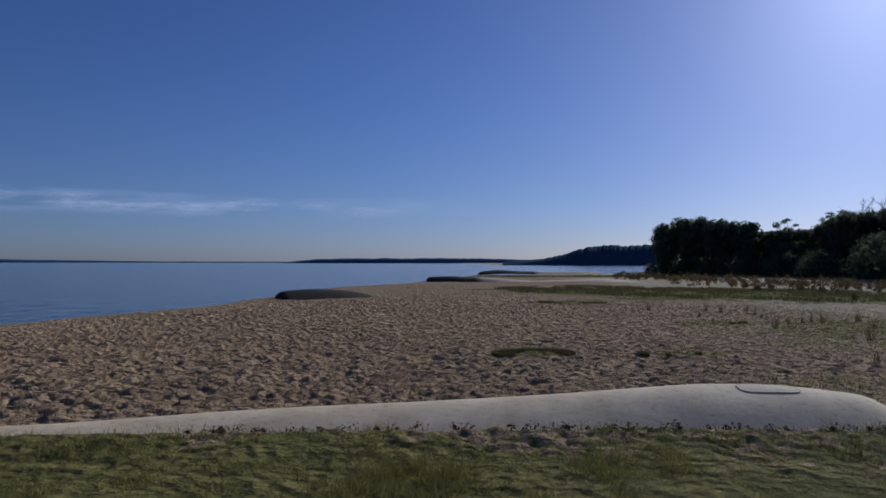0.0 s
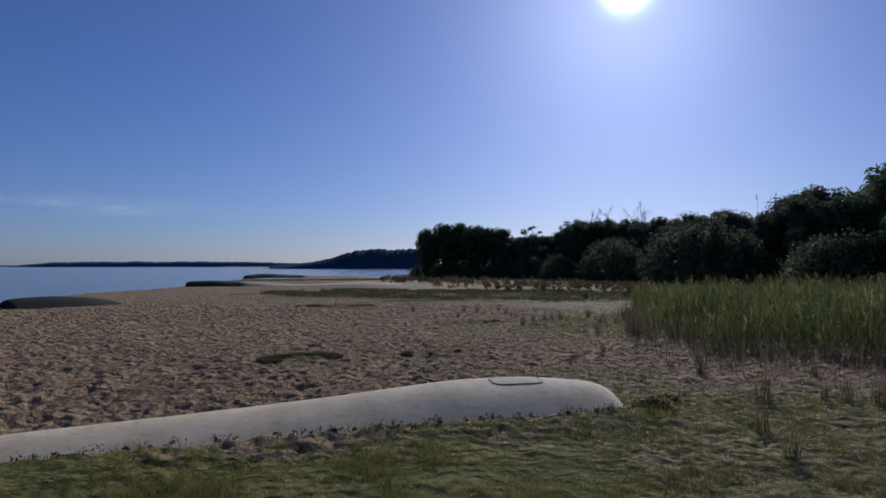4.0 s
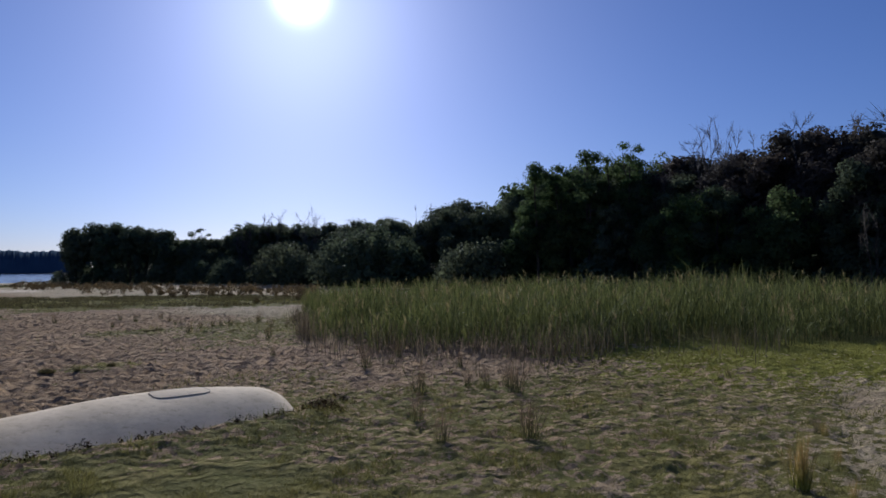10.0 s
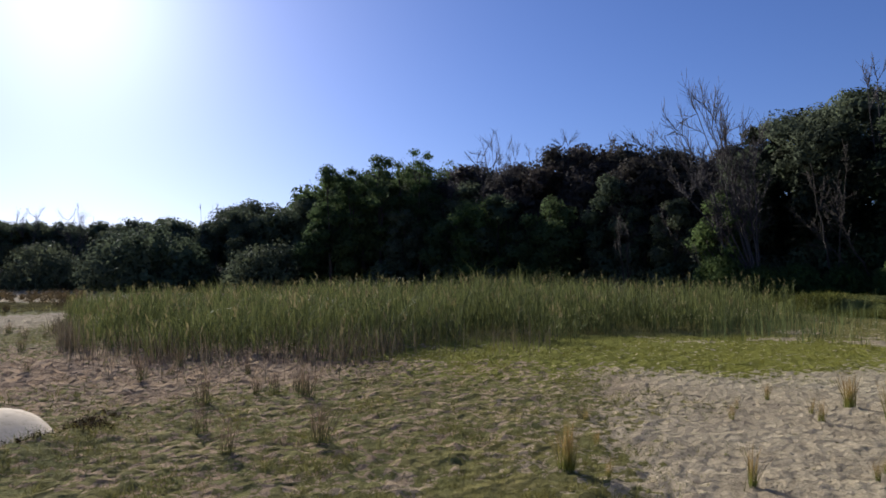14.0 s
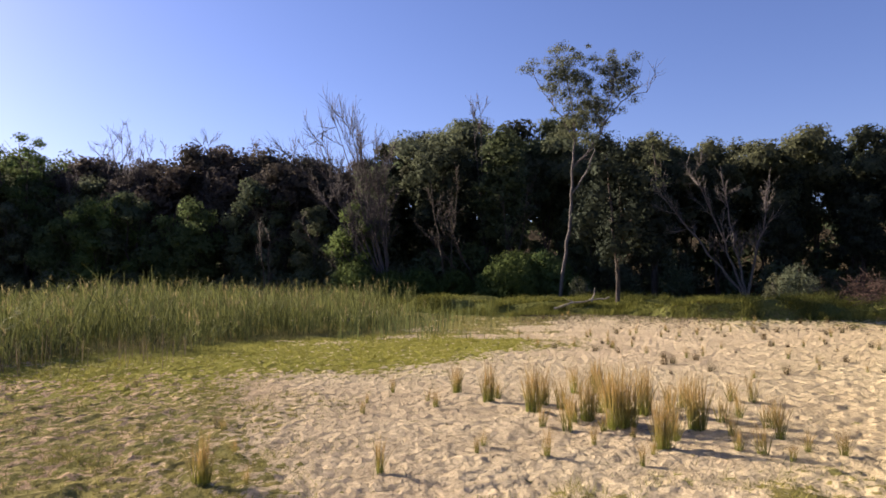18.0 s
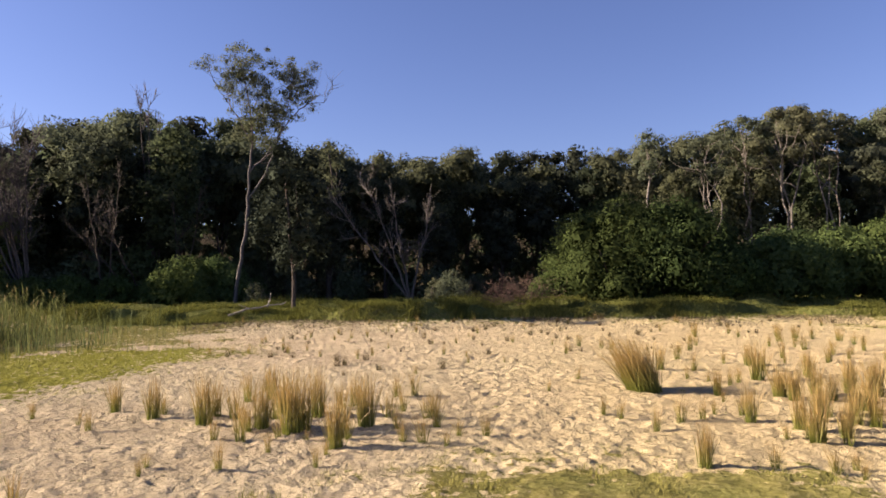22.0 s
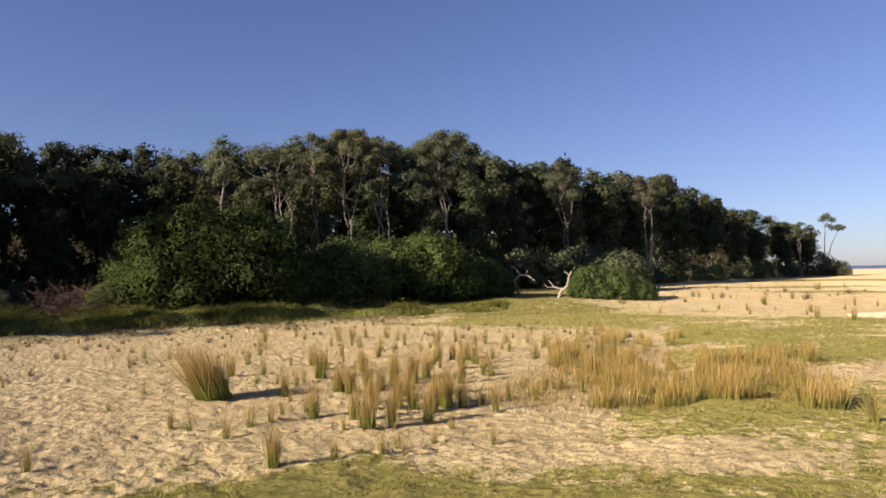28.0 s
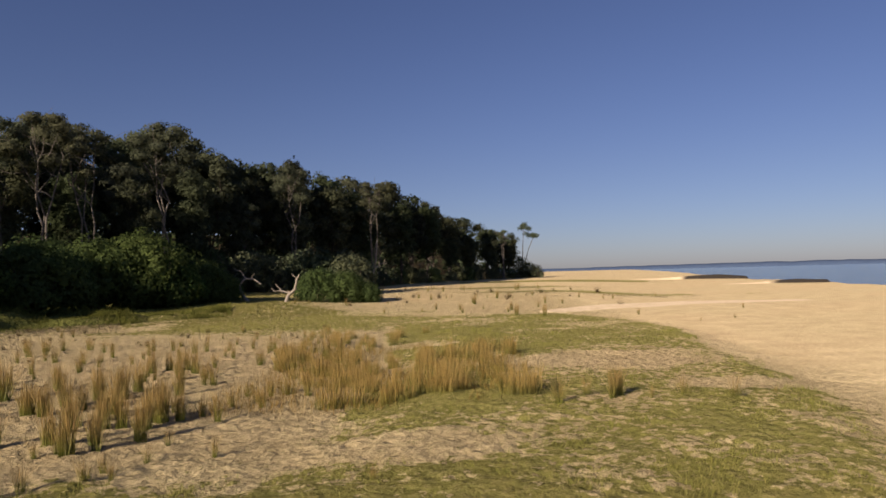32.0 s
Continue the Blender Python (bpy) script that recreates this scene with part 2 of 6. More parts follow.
def ground_material():
    m, n, l, b = material("sand_and_turf", 1.0, 0.02)
    b.inputs["Diffuse Roughness"].default_value = 0.38
    at = n.new("ShaderNodeAttribute")
    at.attribute_name = "turf"
    lit = n.new("ShaderNodeAttribute")
    lit.attribute_name = "litter"
    fine = noise_node(n, l, 14.0, 6, 0.7)
    mid = noise_node(n, l, 1.1, 5, 0.65)
    wide = noise_node(n, l, 0.12, 3, 0.5)
    grain = noise_node(n, l, 46.0, 5, 0.75)
    sand = ramp(n, l, fine.outputs[0], [(0.28, (0.50, 0.405, 0.27)), (0.5, (0.66, 0.552, 0.382)), (0.72, (0.77, 0.65, 0.465))])
    drift = ramp(n, l, mid.outputs[0], [(0.3, (0.82, 0.78, 0.74)), (0.65, (1.06, 1.04, 1.0))])
    c = mix(n, l, 1.0, sand.outputs[0], drift.outputs[0], "MULTIPLY")
    speck = ramp(n, l, grain.outputs[0], [(0.34, (0.70, 0.68, 0.66)), (0.5, (0.96, 0.96, 0.96)), (0.68, (1.06, 1.06, 1.06))])
    c = mix(n, l, 1.0, c, speck.outputs[0], "MULTIPLY")
    pink = ramp(n, l, wide.outputs[0], [(0.35, (1.01, 0.98, 0.96)), (0.65, (0.99, 1.0, 0.97))])
    c = mix(n, l, 1.0, c, pink.outputs[0], "MULTIPLY")
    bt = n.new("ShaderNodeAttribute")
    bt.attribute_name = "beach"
    # backlit shade of the beach sand, painted in as a darker, redder tone
    backlit = mix(n, l, 1.0, c, (0.80, 0.69, 0.655), "MULTIPLY")
    c = mix(n, l, bt.outputs["Fac"], c, backlit)
    turf = ramp(n, l, fine.outputs[0], [(0.25, (0.115, 0.103, 0.035)), (0.5, (0.218, 0.190, 0.070)), (0.75, (0.345, 0.293, 0.138))])
    fresh = n.new("ShaderNodeAttribute")
    fresh.attribute_name = "fresh"
    vivid = ramp(n, l, fine.outputs[0], [(0.25, (0.125, 0.128, 0.020)), (0.5, (0.225, 0.218, 0.040)), (0.75, (0.33, 0.30, 0.085))])
    lush = n.new("ShaderNodeAttribute")
    lush.attribute_name = "lush"
    green = ramp(n, l, fine.outputs[0], [(0.25, (0.062, 0.070, 0.018)), (0.5, (0.120, 0.128, 0.036)), (0.75, (0.21, 0.195, 0.075))])
    tv = ramp(n, l, mid.outputs[0], [(0.3, (0.75, 0.85, 0.7)), (0.7, (1.15, 1.08, 1.0))])
    t = mix(n, l, 1.0, turf.outputs[0], tv.outputs[0], "MULTIPLY")
    dt = n.new("ShaderNodeAttribute")
    dt.attribute_name = "dry"
    straw = ramp(n, l, fine.outputs[0], [(0.25, (0.138, 0.136, 0.034)), (0.5, (0.258, 0.234, 0.074)), (0.75, (0.42, 0.352, 0.145))])
    t = mix(n, l, fresh.outputs["Fac"], t, vivid.outputs[0])
    t = mix(n, l, dt.outputs["Fac"], t, straw.outputs[0])
    t = mix(n, l, lush.outputs["Fac"], t, green.outputs[0])
    # turf thins out into the sand in tufts
    patch = noise_node(n, l, 6.5, 6, 0.68)
    add = n.new("ShaderNodeMath")
    add.operation = "MULTIPLY_ADD"
    l.new(patch.outputs[0], add.inputs[0])
    add.inputs[1].default_value = 3.2
    l.new(at.outputs["Fac"], add.inputs[2])
    edge = ramp(n, l, add.outputs[0], [(0.0, (0, 0, 0)), (1.0, (1, 1, 1))])
    rng_map = n.new("ShaderNodeMapRange")
    rng_map.inputs["From Min"].default_value, rng_map.inputs["From Max"].default_value = 2.04, 2.13
    l.new(add.outputs[0], rng_map.inputs["Value"])
    l.new(rng_map.outputs[0], edge.inputs[0])
    south = mix(n, l, 1.0, c, (1.0, 0.98, 0.86), "MULTIPLY")
    ct = n.new("ShaderNodeAttribute")
    ct.attribute_name = "calm"
    warm = mix(n, l, 1.0, south, (0.84, 0.83, 0.86), "MULTIPLY")
    st = n.new("ShaderNodeAttribute")
    st.attribute_name = "south"
    c = mix(n, l, st.outputs["Fac"], c, south)
    c = mix(n, l, ct.outputs["Fac"], c, warm)
    c = mix(n, l, edge.outputs[0], c, t)
    floor = ramp(n, l, fine.outputs[0], [(0.3, (0.03, 0.026, 0.016)), (0.7, (0.085, 0.065, 0.04))])
    c = mix(n, l, lit.outputs["Fac"], c, floor.outputs[0])
    l.new(c, b.inputs["Base Color"])
    h = n.new("ShaderNodeMath")
    h.operation = "MULTIPLY_ADD"
    l.new(grain.outputs[0], h.inputs[0])
    h.inputs[1].default_value = 0.3
    sharp = noise_node(n, l, 26.0, 4, 0.65)
    twice = n.new("ShaderNodeMath")
    twice.operation = "MULTIPLY_ADD"
    l.new(sharp.outputs[0], twice.inputs[0])
    twice.inputs[1].default_value = 0.7
    l.new(fine.outputs[0], twice.inputs[2])
    l.new(twice.outputs[0], h.inputs[2])
    co = n.new("ShaderNodeTexCoord")
    prints = n.new("ShaderNodeTexVoronoi")
    prints.feature, prints.inputs["Scale"].default_value = "SMOOTH_F1", 7.0
    l.new(co.outputs["Object"], prints.inputs["Vector"])
    h2 = n.new("ShaderNodeMath")
    h2.operation = "MULTIPLY_ADD"
    l.new(prints.outputs["Distance"], h2.inputs[0])
    deep = n.new("ShaderNodeMath")
    deep.operation, deep.inputs[1].default_value, deep.inputs[2].default_value = "MULTIPLY_ADD", 2.6, 2.1
    l.new(bt.outputs["Fac"], deep.inputs[0])
    # prints lie thicker in some spots than in others
    spots = n.new("ShaderNodeMapRange")
    spots.inputs["From Min"].default_value, spots.inputs["From Max"].default_value, spots.inputs["To Min"].default_value = 0.38, 0.58, 0.25
    l.new(mid.outputs[0], spots.inputs["Value"])
    thick = n.new("ShaderNodeMath")
    thick.operation = "MULTIPLY"
    l.new(deep.outputs[0], thick.inputs[0])
    l.new(spots.outputs[0], thick.inputs[1])
    l.new(thick.outputs[0], h2.inputs[1])
    l.new(h.outputs[0], h2.inputs[2])
    relief = bump(n, l, b, h2.outputs[0], 1.0, 0.10)
    still = n.new("ShaderNodeMath")
    still.operation, still.inputs[1].default_value, still.inputs[2].default_value = "MULTIPLY_ADD", -0.75, 1.0
    l.new(ct.outputs["Fac"], still.inputs[0])
    soft = n.new("ShaderNodeMath")
    soft.operation, soft.inputs[1].default_value = "MULTIPLY_ADD", -0.2
    l.new(edge.outputs[0], soft.inputs[0])
    l.new(still.outputs[0], soft.inputs[2])
    l.new(soft.outputs[0], relief.inputs["Strength"])
    return m


def water_material():
    m, n, l, b = material("water", 0.12, 0.5)
    b.inputs["Base Color"].default_value = (0.018, 0.045, 0.085, 1)
    co = n.new("ShaderNodeTexCoord")
    mp = n.new("ShaderNodeMapping")
    mp.inputs["Scale"].default_value = (1.0, 0.45, 1.0)
    mp.inputs["Rotation"].default_value = (0, 0, 0.5)
    l.new(co.outputs["Object"], mp.inputs["Vector"])
    w = n.new("ShaderNodeTexNoise")
    w.inputs["Scale"].default_value, w.inputs["Detail"].default_value = 0.9, 5
    l.new(mp.outputs[0], w.inputs["Vector"])
    bump(n, l, b, w.outputs[0], 0.9, 0.35)
    return m


def tube_material():
    m, n, l, b = material("geotextile", 0.9, 0.1)
    b.inputs["Diffuse Roughness"].default_value = 0.2
    a = noise_node(n, l, 2.2, 5, 0.6)
    f = noise_node(n, l, 120.0, 2, 0.7)
    st = noise_node(n, l, 9.0, 6, 0.75)
    r = ramp(n, l, a.outputs[0], [(0.3, (0.60, 0.465, 0.30)), (0.6, (0.75, 0.595, 0.40)), (0.8, (0.82, 0.665, 0.46))])
    s = ramp(n, l, st.outputs[0], [(0.30, (0.62, 0.57, 0.52)), (0.44, (0.94, 0.93, 0.92)), (0.6, (1, 1, 1))])
    c = mix(n, l, 1.0, r.outputs[0], s.outputs[0], "MULTIPLY")
    at = n.new("ShaderNodeAttribute")
    at.attribute_name = "wet"
    c = mix(n, l, at.outputs["Fac"], c, (0.040, 0.033, 0.027))
    l.new(c, b.inputs["Base Color"])
    h = n.new("ShaderNodeMath")
    h.operation = "MULTIPLY_ADD"
    l.new(f.outputs[0], h.inputs[0])
    h.inputs[1].default_value = 0.15
    l.new(st.outputs[0], h.inputs[2])
    bump(n, l, b, h.outputs[0], 0.3, 0.02)
    return m


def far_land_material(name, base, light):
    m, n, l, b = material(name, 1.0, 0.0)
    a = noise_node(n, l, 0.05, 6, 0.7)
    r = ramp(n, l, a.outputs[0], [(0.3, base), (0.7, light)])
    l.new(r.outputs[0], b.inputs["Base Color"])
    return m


GROUND, WATER, TUBE = ground_material(), water_material(), tube_material()
# the haze of distance is painted into these base colours
FAR_HAZE_BLUE = far_land_material("far_haze_blue", (0.055, 0.085, 0.15), (0.075, 0.11, 0.18))
FAR_HAZE_GREEN = far_land_material("far_haze_green", (0.044, 0.066, 0.098), (0.070, 0.098, 0.130))


# ---- helpers of this scene ----
def mesh_from(name, verts, faces, mat, smooth=False, normals=None):
    """A mesh from vertex rows and face rows of one size."""
    v, f = np.asarray(verts, np.float32), np.asarray(faces, np.int32)
    me = bpy.data.meshes.new(name)
    k = f.shape[1]
    me.vertices.add(len(v)), me.loops.add(f.size), me.polygons.add(len(f))
    me.vertices.foreach_set("co", v.ravel())
    me.loops.foreach_set("vertex_index", f.ravel())
    me.polygons.foreach_set("loop_start", np.arange(0, f.size, k, dtype=np.int32))
    if smooth:
        me.polygons.foreach_set("use_smooth", np.ones(len(f), bool))
    me.materials.append(mat)
    me.update(calc_edges=True)
    me.validate()
    if normals is not None:
        me.normals_split_custom_set_from_vertices(normals)
    return me


def part(name, me, parent, label=""):
    ob = new(name, me)
    ob.parent = parent
    if label:
        tagged(ob, label)
    return ob


def lattice(ix, iy, seed):
    """A repeatable random number from 0 to 1 for each whole-number pair."""
    n = (ix.astype(np.int64) * 374761393 + iy.astype(np.int64) * 668265263 + seed * 982451653) & 0x7FFFFFFF
    n = ((n ^ (n >> 13)) * 1274126177) & 0x7FFFFFFF
    return ((n ^ (n >> 16)) & 0xFFFFF) / float(0xFFFFF)


def vnoise(x, y, scale, seed=0):
    """Smooth value noise, 0 to 1."""
    x, y = np.asarray(x, float) / scale, np.asarray(y, float) / scale
    ix, iy = np.floor(x), np.floor(y)
    u, v = x - ix, y - iy
    u, v = u * u * (3 - 2 * u), v * v * (3 - 2 * v)
    a, b = lattice(ix, iy, seed), lattice(ix + 1, iy, seed)
    c, d = lattice(ix, iy + 1, seed), lattice(ix + 1, iy + 1, seed)
    return (a * (1 - u) + b * u) * (1 - v) + (c * (1 - u) + d * u) * v


def fnoise(x, y, scale, seed=0):
    return (vnoise(x, y, scale, seed) + 0.5 * vnoise(x, y, scale / 2.1, seed + 1) + 0.25 * vnoise(x, y, scale / 4.3, seed + 2)) / 1.75


def dimples(x, y, cell, seed):
    """Trodden hollows: 1 in the middle of a footprint, 0 between."""
    gx, gy = x / cell, y / cell
    bx, by = np.floor(gx), np.floor(gy)
    best = np.full(np.shape(x), 9.0)
    for i in (-1, 0, 1):
        for j in (-1, 0, 1):
            cx, cy = bx + i, by + j
            px, py = cx + 0.15 + 0.7 * lattice(cx, cy, seed), cy + 0.15 + 0.7 * lattice(cx, cy, seed + 7)
            s = 0.6 + 0.9 * lattice(cx, cy, seed + 13)
            best = np.minimum(best, ((gx - px) ** 2 + ((gy - py) * 1.25) ** 2) / s ** 2)
    return np.clip(1 - best / 0.28, 0, 1)


def smooth(a, lo, hi):
    t = np.clip((a - lo) / (hi - lo), 0, 1)
    return t * t * (3 - 2 * t)


# ---- the plan ----
# the beach's crest: x of the shore by y
SHORE_Y = [-4000, -400, -110, -65, -35, 0, 17, 27, 47, 58, 81, 103, 112, 128, 160, 300, 560, 700, 4000]
SHORE_X = [-900, -110, -40, -33, -26, -16.5, -11.4, -8.6, -5.6, -1.5, 4.4, 7, 28, 38, 51, 98, 180, 60, 60]
# the edge of the wood: bearing from north and distance from the lookout
WOOD_AZ = [8, 16, 26, 33, 40, 50, 60, 70, 80, 88, 95, 104, 112, 122, 130, 138, 145, 150, 158, 165, 170, 175, 180, 184, 187, 190]
WOOD_R = [230, 104, 96, 86, 76, 62, 54, 46.5, 40.5, 38, 37, 37, 38, 39, 40.5, 42, 45, 48, 54, 64, 76, 98, 128, 152, 175, 260]
# the grassy bank in front of it
BANK_AZ = [78, 84, 92, 98, 105, 112, 117, 123, 131, 137, 142, 147, 152, 158, 165, 172]
BANK_R = [42, 36, 27.5, 26, 26.0, 25.2, 24.4, 25.4, 26.2, 25.8, 26.2, 28.0, 29.0, 30.5, 32, 34]
WATER_Z = -0.7


def bearing(x, y):
    return np.degrees(np.arctan2(x, y)) % 360


def behind_wood(x, y):
    """Metres behind the wood's edge, negative in front of it."""
    az, r = bearing(x, y), np.hypot(x, y)
    d = r - np.interp(az, WOOD_AZ, WOOD_R)
    return np.where((az > 8) & (az < 185.5), d, -50.0)


def behind_bank(x, y):
    az, r = bearing(x, y), np.hypot(x, y)
    return r - np.interp(az, BANK_AZ, BANK_R) + 1.6 * (vnoise(x, y, 2.6, 5) - 0.5)


# the low green rise beside the beach, and the bare patches in it: middle and half-lengths
RISE_Y, RISE_WEST, RISE_EAST = [-26, -22, -18, -13, -10.9, -7.8, -4], [-3.6, -5.4, -5.8, -5.1, -4.9, -4.4, -3.2], [3.2, 2.8, 2.4, 1.8, 1.6, 1.5, 2.2]
BARE = [(-2.2, -12.5, 2.1, 1.7), (0.9, -6.4, 1.5, 0.8), (-3.5, -9.5, 1.2, 0.6), (1.2, -16.0, 1.2, 0.8)]


FOOT_X, FOOT_Y = [-6, -4, -2, 0.6, 2, 3.2, 4.2, 5.1], [6.15, 6.3, 6.55, 6.68, 6.68, 6.64, 6.6, 6.7]


def rise(x, y):
    """Metres inside the green rise's edge."""
    d = np.minimum(x - np.interp(y, RISE_Y, RISE_WEST), np.interp(y, RISE_Y, RISE_EAST) - x)
    return np.minimum(d, np.minimum(y + 26.5, -4.2 - y))


def level(x, y):
    """Height of the ground without footprints."""
    x, y = np.asarray(x, float), np.asarray(y, float)
    az = bearing(x, y)
    sea = np.interp(y, SHORE_Y, SHORE_X) + 1.2 * (vnoise(y, y * 0, 7.0, 3) - 0.5) - x
    z = 0.25 * (fnoise(x, y, 9.0, 11) - 0.5) * smooth(np.hypot(x, y), 11, 40)
    z = z - np.clip(sea, 0, 16) * 0.14 * smooth(sea, 0, 3) - 0.02 * np.clip(sea - 16, 0, 200)
    fade = smooth(az, 78, 86) * (1 - 0.4 * smooth(az, 144, 152)) * (1 - smooth(az, 160, 172))
    d = behind_bank(x, y)
    lip = d + 3.2 * (fnoise(x, y, 3.2, 23) - 0.5)
    z = z + fade * (0.14 * smooth(d, -2.6, -0.4) + 0.34 * smooth(lip, -0.35, 0.35) + (0.6 * (fnoise(x, y, 2.2, 21) - 0.45) + 0.28 * (vnoise(x, y, 0.95, 22) - 0.4)) * smooth(lip, -0.4, 0.3) * (1 - smooth(d, 3, 6)))
    z = z + 0.4 * smooth(np.hypot(x, y), 28, 48) * smooth(az, 145, 160) * (1 - smooth(az, 186, 196))
    w = behind_wood(x, y)
    z = z + (0.06 * np.clip(w - 4, 0, 70) + 0.28 * np.clip(w - 13, 0, 17)) * smooth(az, 17, 24) * (1 - smooth(az, 176, 184))
    z = z + 0.14 * smooth(rise(x, y), -0.3, 0.9) * (1 - smooth(x, 0, 2.5)) + 0.06 * smooth(rise(x, y), 0, 2) * (fnoise(x, y, 2.2, 37) - 0.5)
    # turf banked against the foot of the near tube
    foot = np.interp(x, FOOT_X, FOOT_Y)
    z = z + 0.085 * np.exp(-((y - foot) / np.where(y > foot, 0.16, 0.5)) ** 2) * smooth(x, -8, -5) * (1 - smooth(x, 4.6, 5.4))
    z = z + 0.13 * np.exp(-(((x - 2.4) / 2.6) ** 2 + ((y + 3.0) / 2.4) ** 2))
    return z


# patches of turf: middle, half-lengths, turn in degrees, density
TURF = [(-2.6, 3.3, 7.6, 4.5, 2, 1.2), (1.9, 5.2, 3.8, 2.3, 3, 0.62), (-3.5, 4.6, 4.5, 2.3, 4, 1.2), (5.6, 5.2, 4.5, 3.2, 25, 0.58), (14.6, 2.6, 6.9, 3.5, -62, 0.8), (8.6, 4.4, 4.6, 3.2, 20, 0.58), (7.2, 2.6, 3.2, 1.4, 15, 0.57),
        (1.9, -2.3, 3.6, 3.0, -40, 0.95), (8.5, -27.0, 9.0, 6.0, -40, 0.8), (17.0, -27.0, 6.0, 6.0, 0, 0.85),
        (15.0, 39.0, 14.0, 8.5, -32, 1.2), (5.6, 29.5, 1.6, 1.2, 0, 0.8), (1.7, 12.9, 1.0, 0.6, 0, 0.7), (4.6, 12.9, 1.0, 0.5, 0, 0.6), (7.8, 19.7, 1.2, 0.8, 0, 0.65)]
TURF_FAR = [(27.0, -2.0, 8.0, 3.6, 0, 0.85), (6.0, -60.0, 9.0, 3.0, 0, 0.6), (30.0, 22.0, 16.0, 9.0, 50, 0.9), (-7.0, -44.0, 9.0, 1.6, -8, 0.75), (-10.0, -92.0, 14.0, 9.0, -5, 1.1), (-4.0, -60.0, 7.0, 4.0, 0, 0.7),
            (20.0, 85.0, 22.0, 7.0, 10, 0.8), (22.0, 1.4, 5.5, 2.2, -15, 0.95), (19.5, 6.5, 7.0, 4.5, -35, 1.1), (5.4, 9.0, 2.0, 1.2, 30, 0.35), (15.0, 16.0, 8.0, 7.0, 50, 0.7)]


def turf(x, y):
    """How much turf covers the sand, 0 to 1."""
    x, y = np.asarray(x, float), np.asarray(y, float)
    t = np.zeros(np.shape(x))
    n = 1.1 * (fnoise(x, y, 2.4, 31) - 0.5) + 0.7 * (fnoise(x, y, 0.7, 35) - 0.5)
    for cx, cy, a, b, turn, s in TURF + TURF_FAR:
        c, q = math.cos(radians(turn)), math.sin(radians(turn))
        u, v = (x - cx) * c + (y - cy) * q, -(x - cx) * q + (y - cy) * c
        d = np.sqrt((u / a) ** 2 + (v / b) ** 2) + 0.72 * n
        t = np.maximum(t, s * (1 - smooth(d, 0.72 if s > 0.8 else 0.5, 1.12 if s > 0.8 else 1.25)))
    green = (0.68 + 1.0 * (fnoise(x, y, 3.0, 38) - 0.5) + 0.9 * (fnoise(x, y, 0.9, 39) - 0.5)) * smooth(rise(x, y) + 1.1 * n, 0.0, 0.5)
    for cx, cy, a, b in BARE:
        green = green - 0.72 * (1 - smooth(np.hypot((x - cx) / a, (y - cy) / b) + 0.7 * n, 0.55, 1.1))
    t = np.maximum(t, green)
    az = bearing(x, y)
    fade = smooth(az, 78, 86) * (1 - 0.25 * smooth(az, 144, 152)) * (1 - smooth(az, 161, 171))
    d = behind_bank(x, y)
    lip = d + 3.2 * (fnoise(x, y, 3.2, 23) - 0.5)
    t = np.maximum(t, fade * np.maximum(1.15 * smooth(lip + 0.3 * n, -0.55, -0.2), 0.6 * smooth(d + 1.9 * n, -2.6, 0.2)))
    t = np.maximum(t, smooth(behind_wood(x, y), -9, -3) * 0.8)
    return np.clip(t, 0, 1.2)


def fresh(x, y):
    """The damp, vivid strip of turf before the reeds."""
    u, v = (x - 14.6) * 0.47 - (y - 2.6) * 0.88, (x - 14.6) * 0.88 + (y - 2.6) * 0.47
    return 1 - smooth(np.hypot(u / 7.4, v / 4.2), 0.75, 1.15)


def beach(x, y):
    """The open beach: redder and more trodden than the dune sand, coloured darker for backlit shade."""
    n = 3.0 * (fnoise(x, y, 3.0, 45) - 0.5)
    return smooth(y + n, 1.0, 5.0) * (1 - smooth(x + n, 11, 16))


def treads(x, y):
    """How trodden the sand is."""
    return 0.55 + 0.45 * smooth(fnoise(x, y, 3.0, 41), 0.4, 0.6)


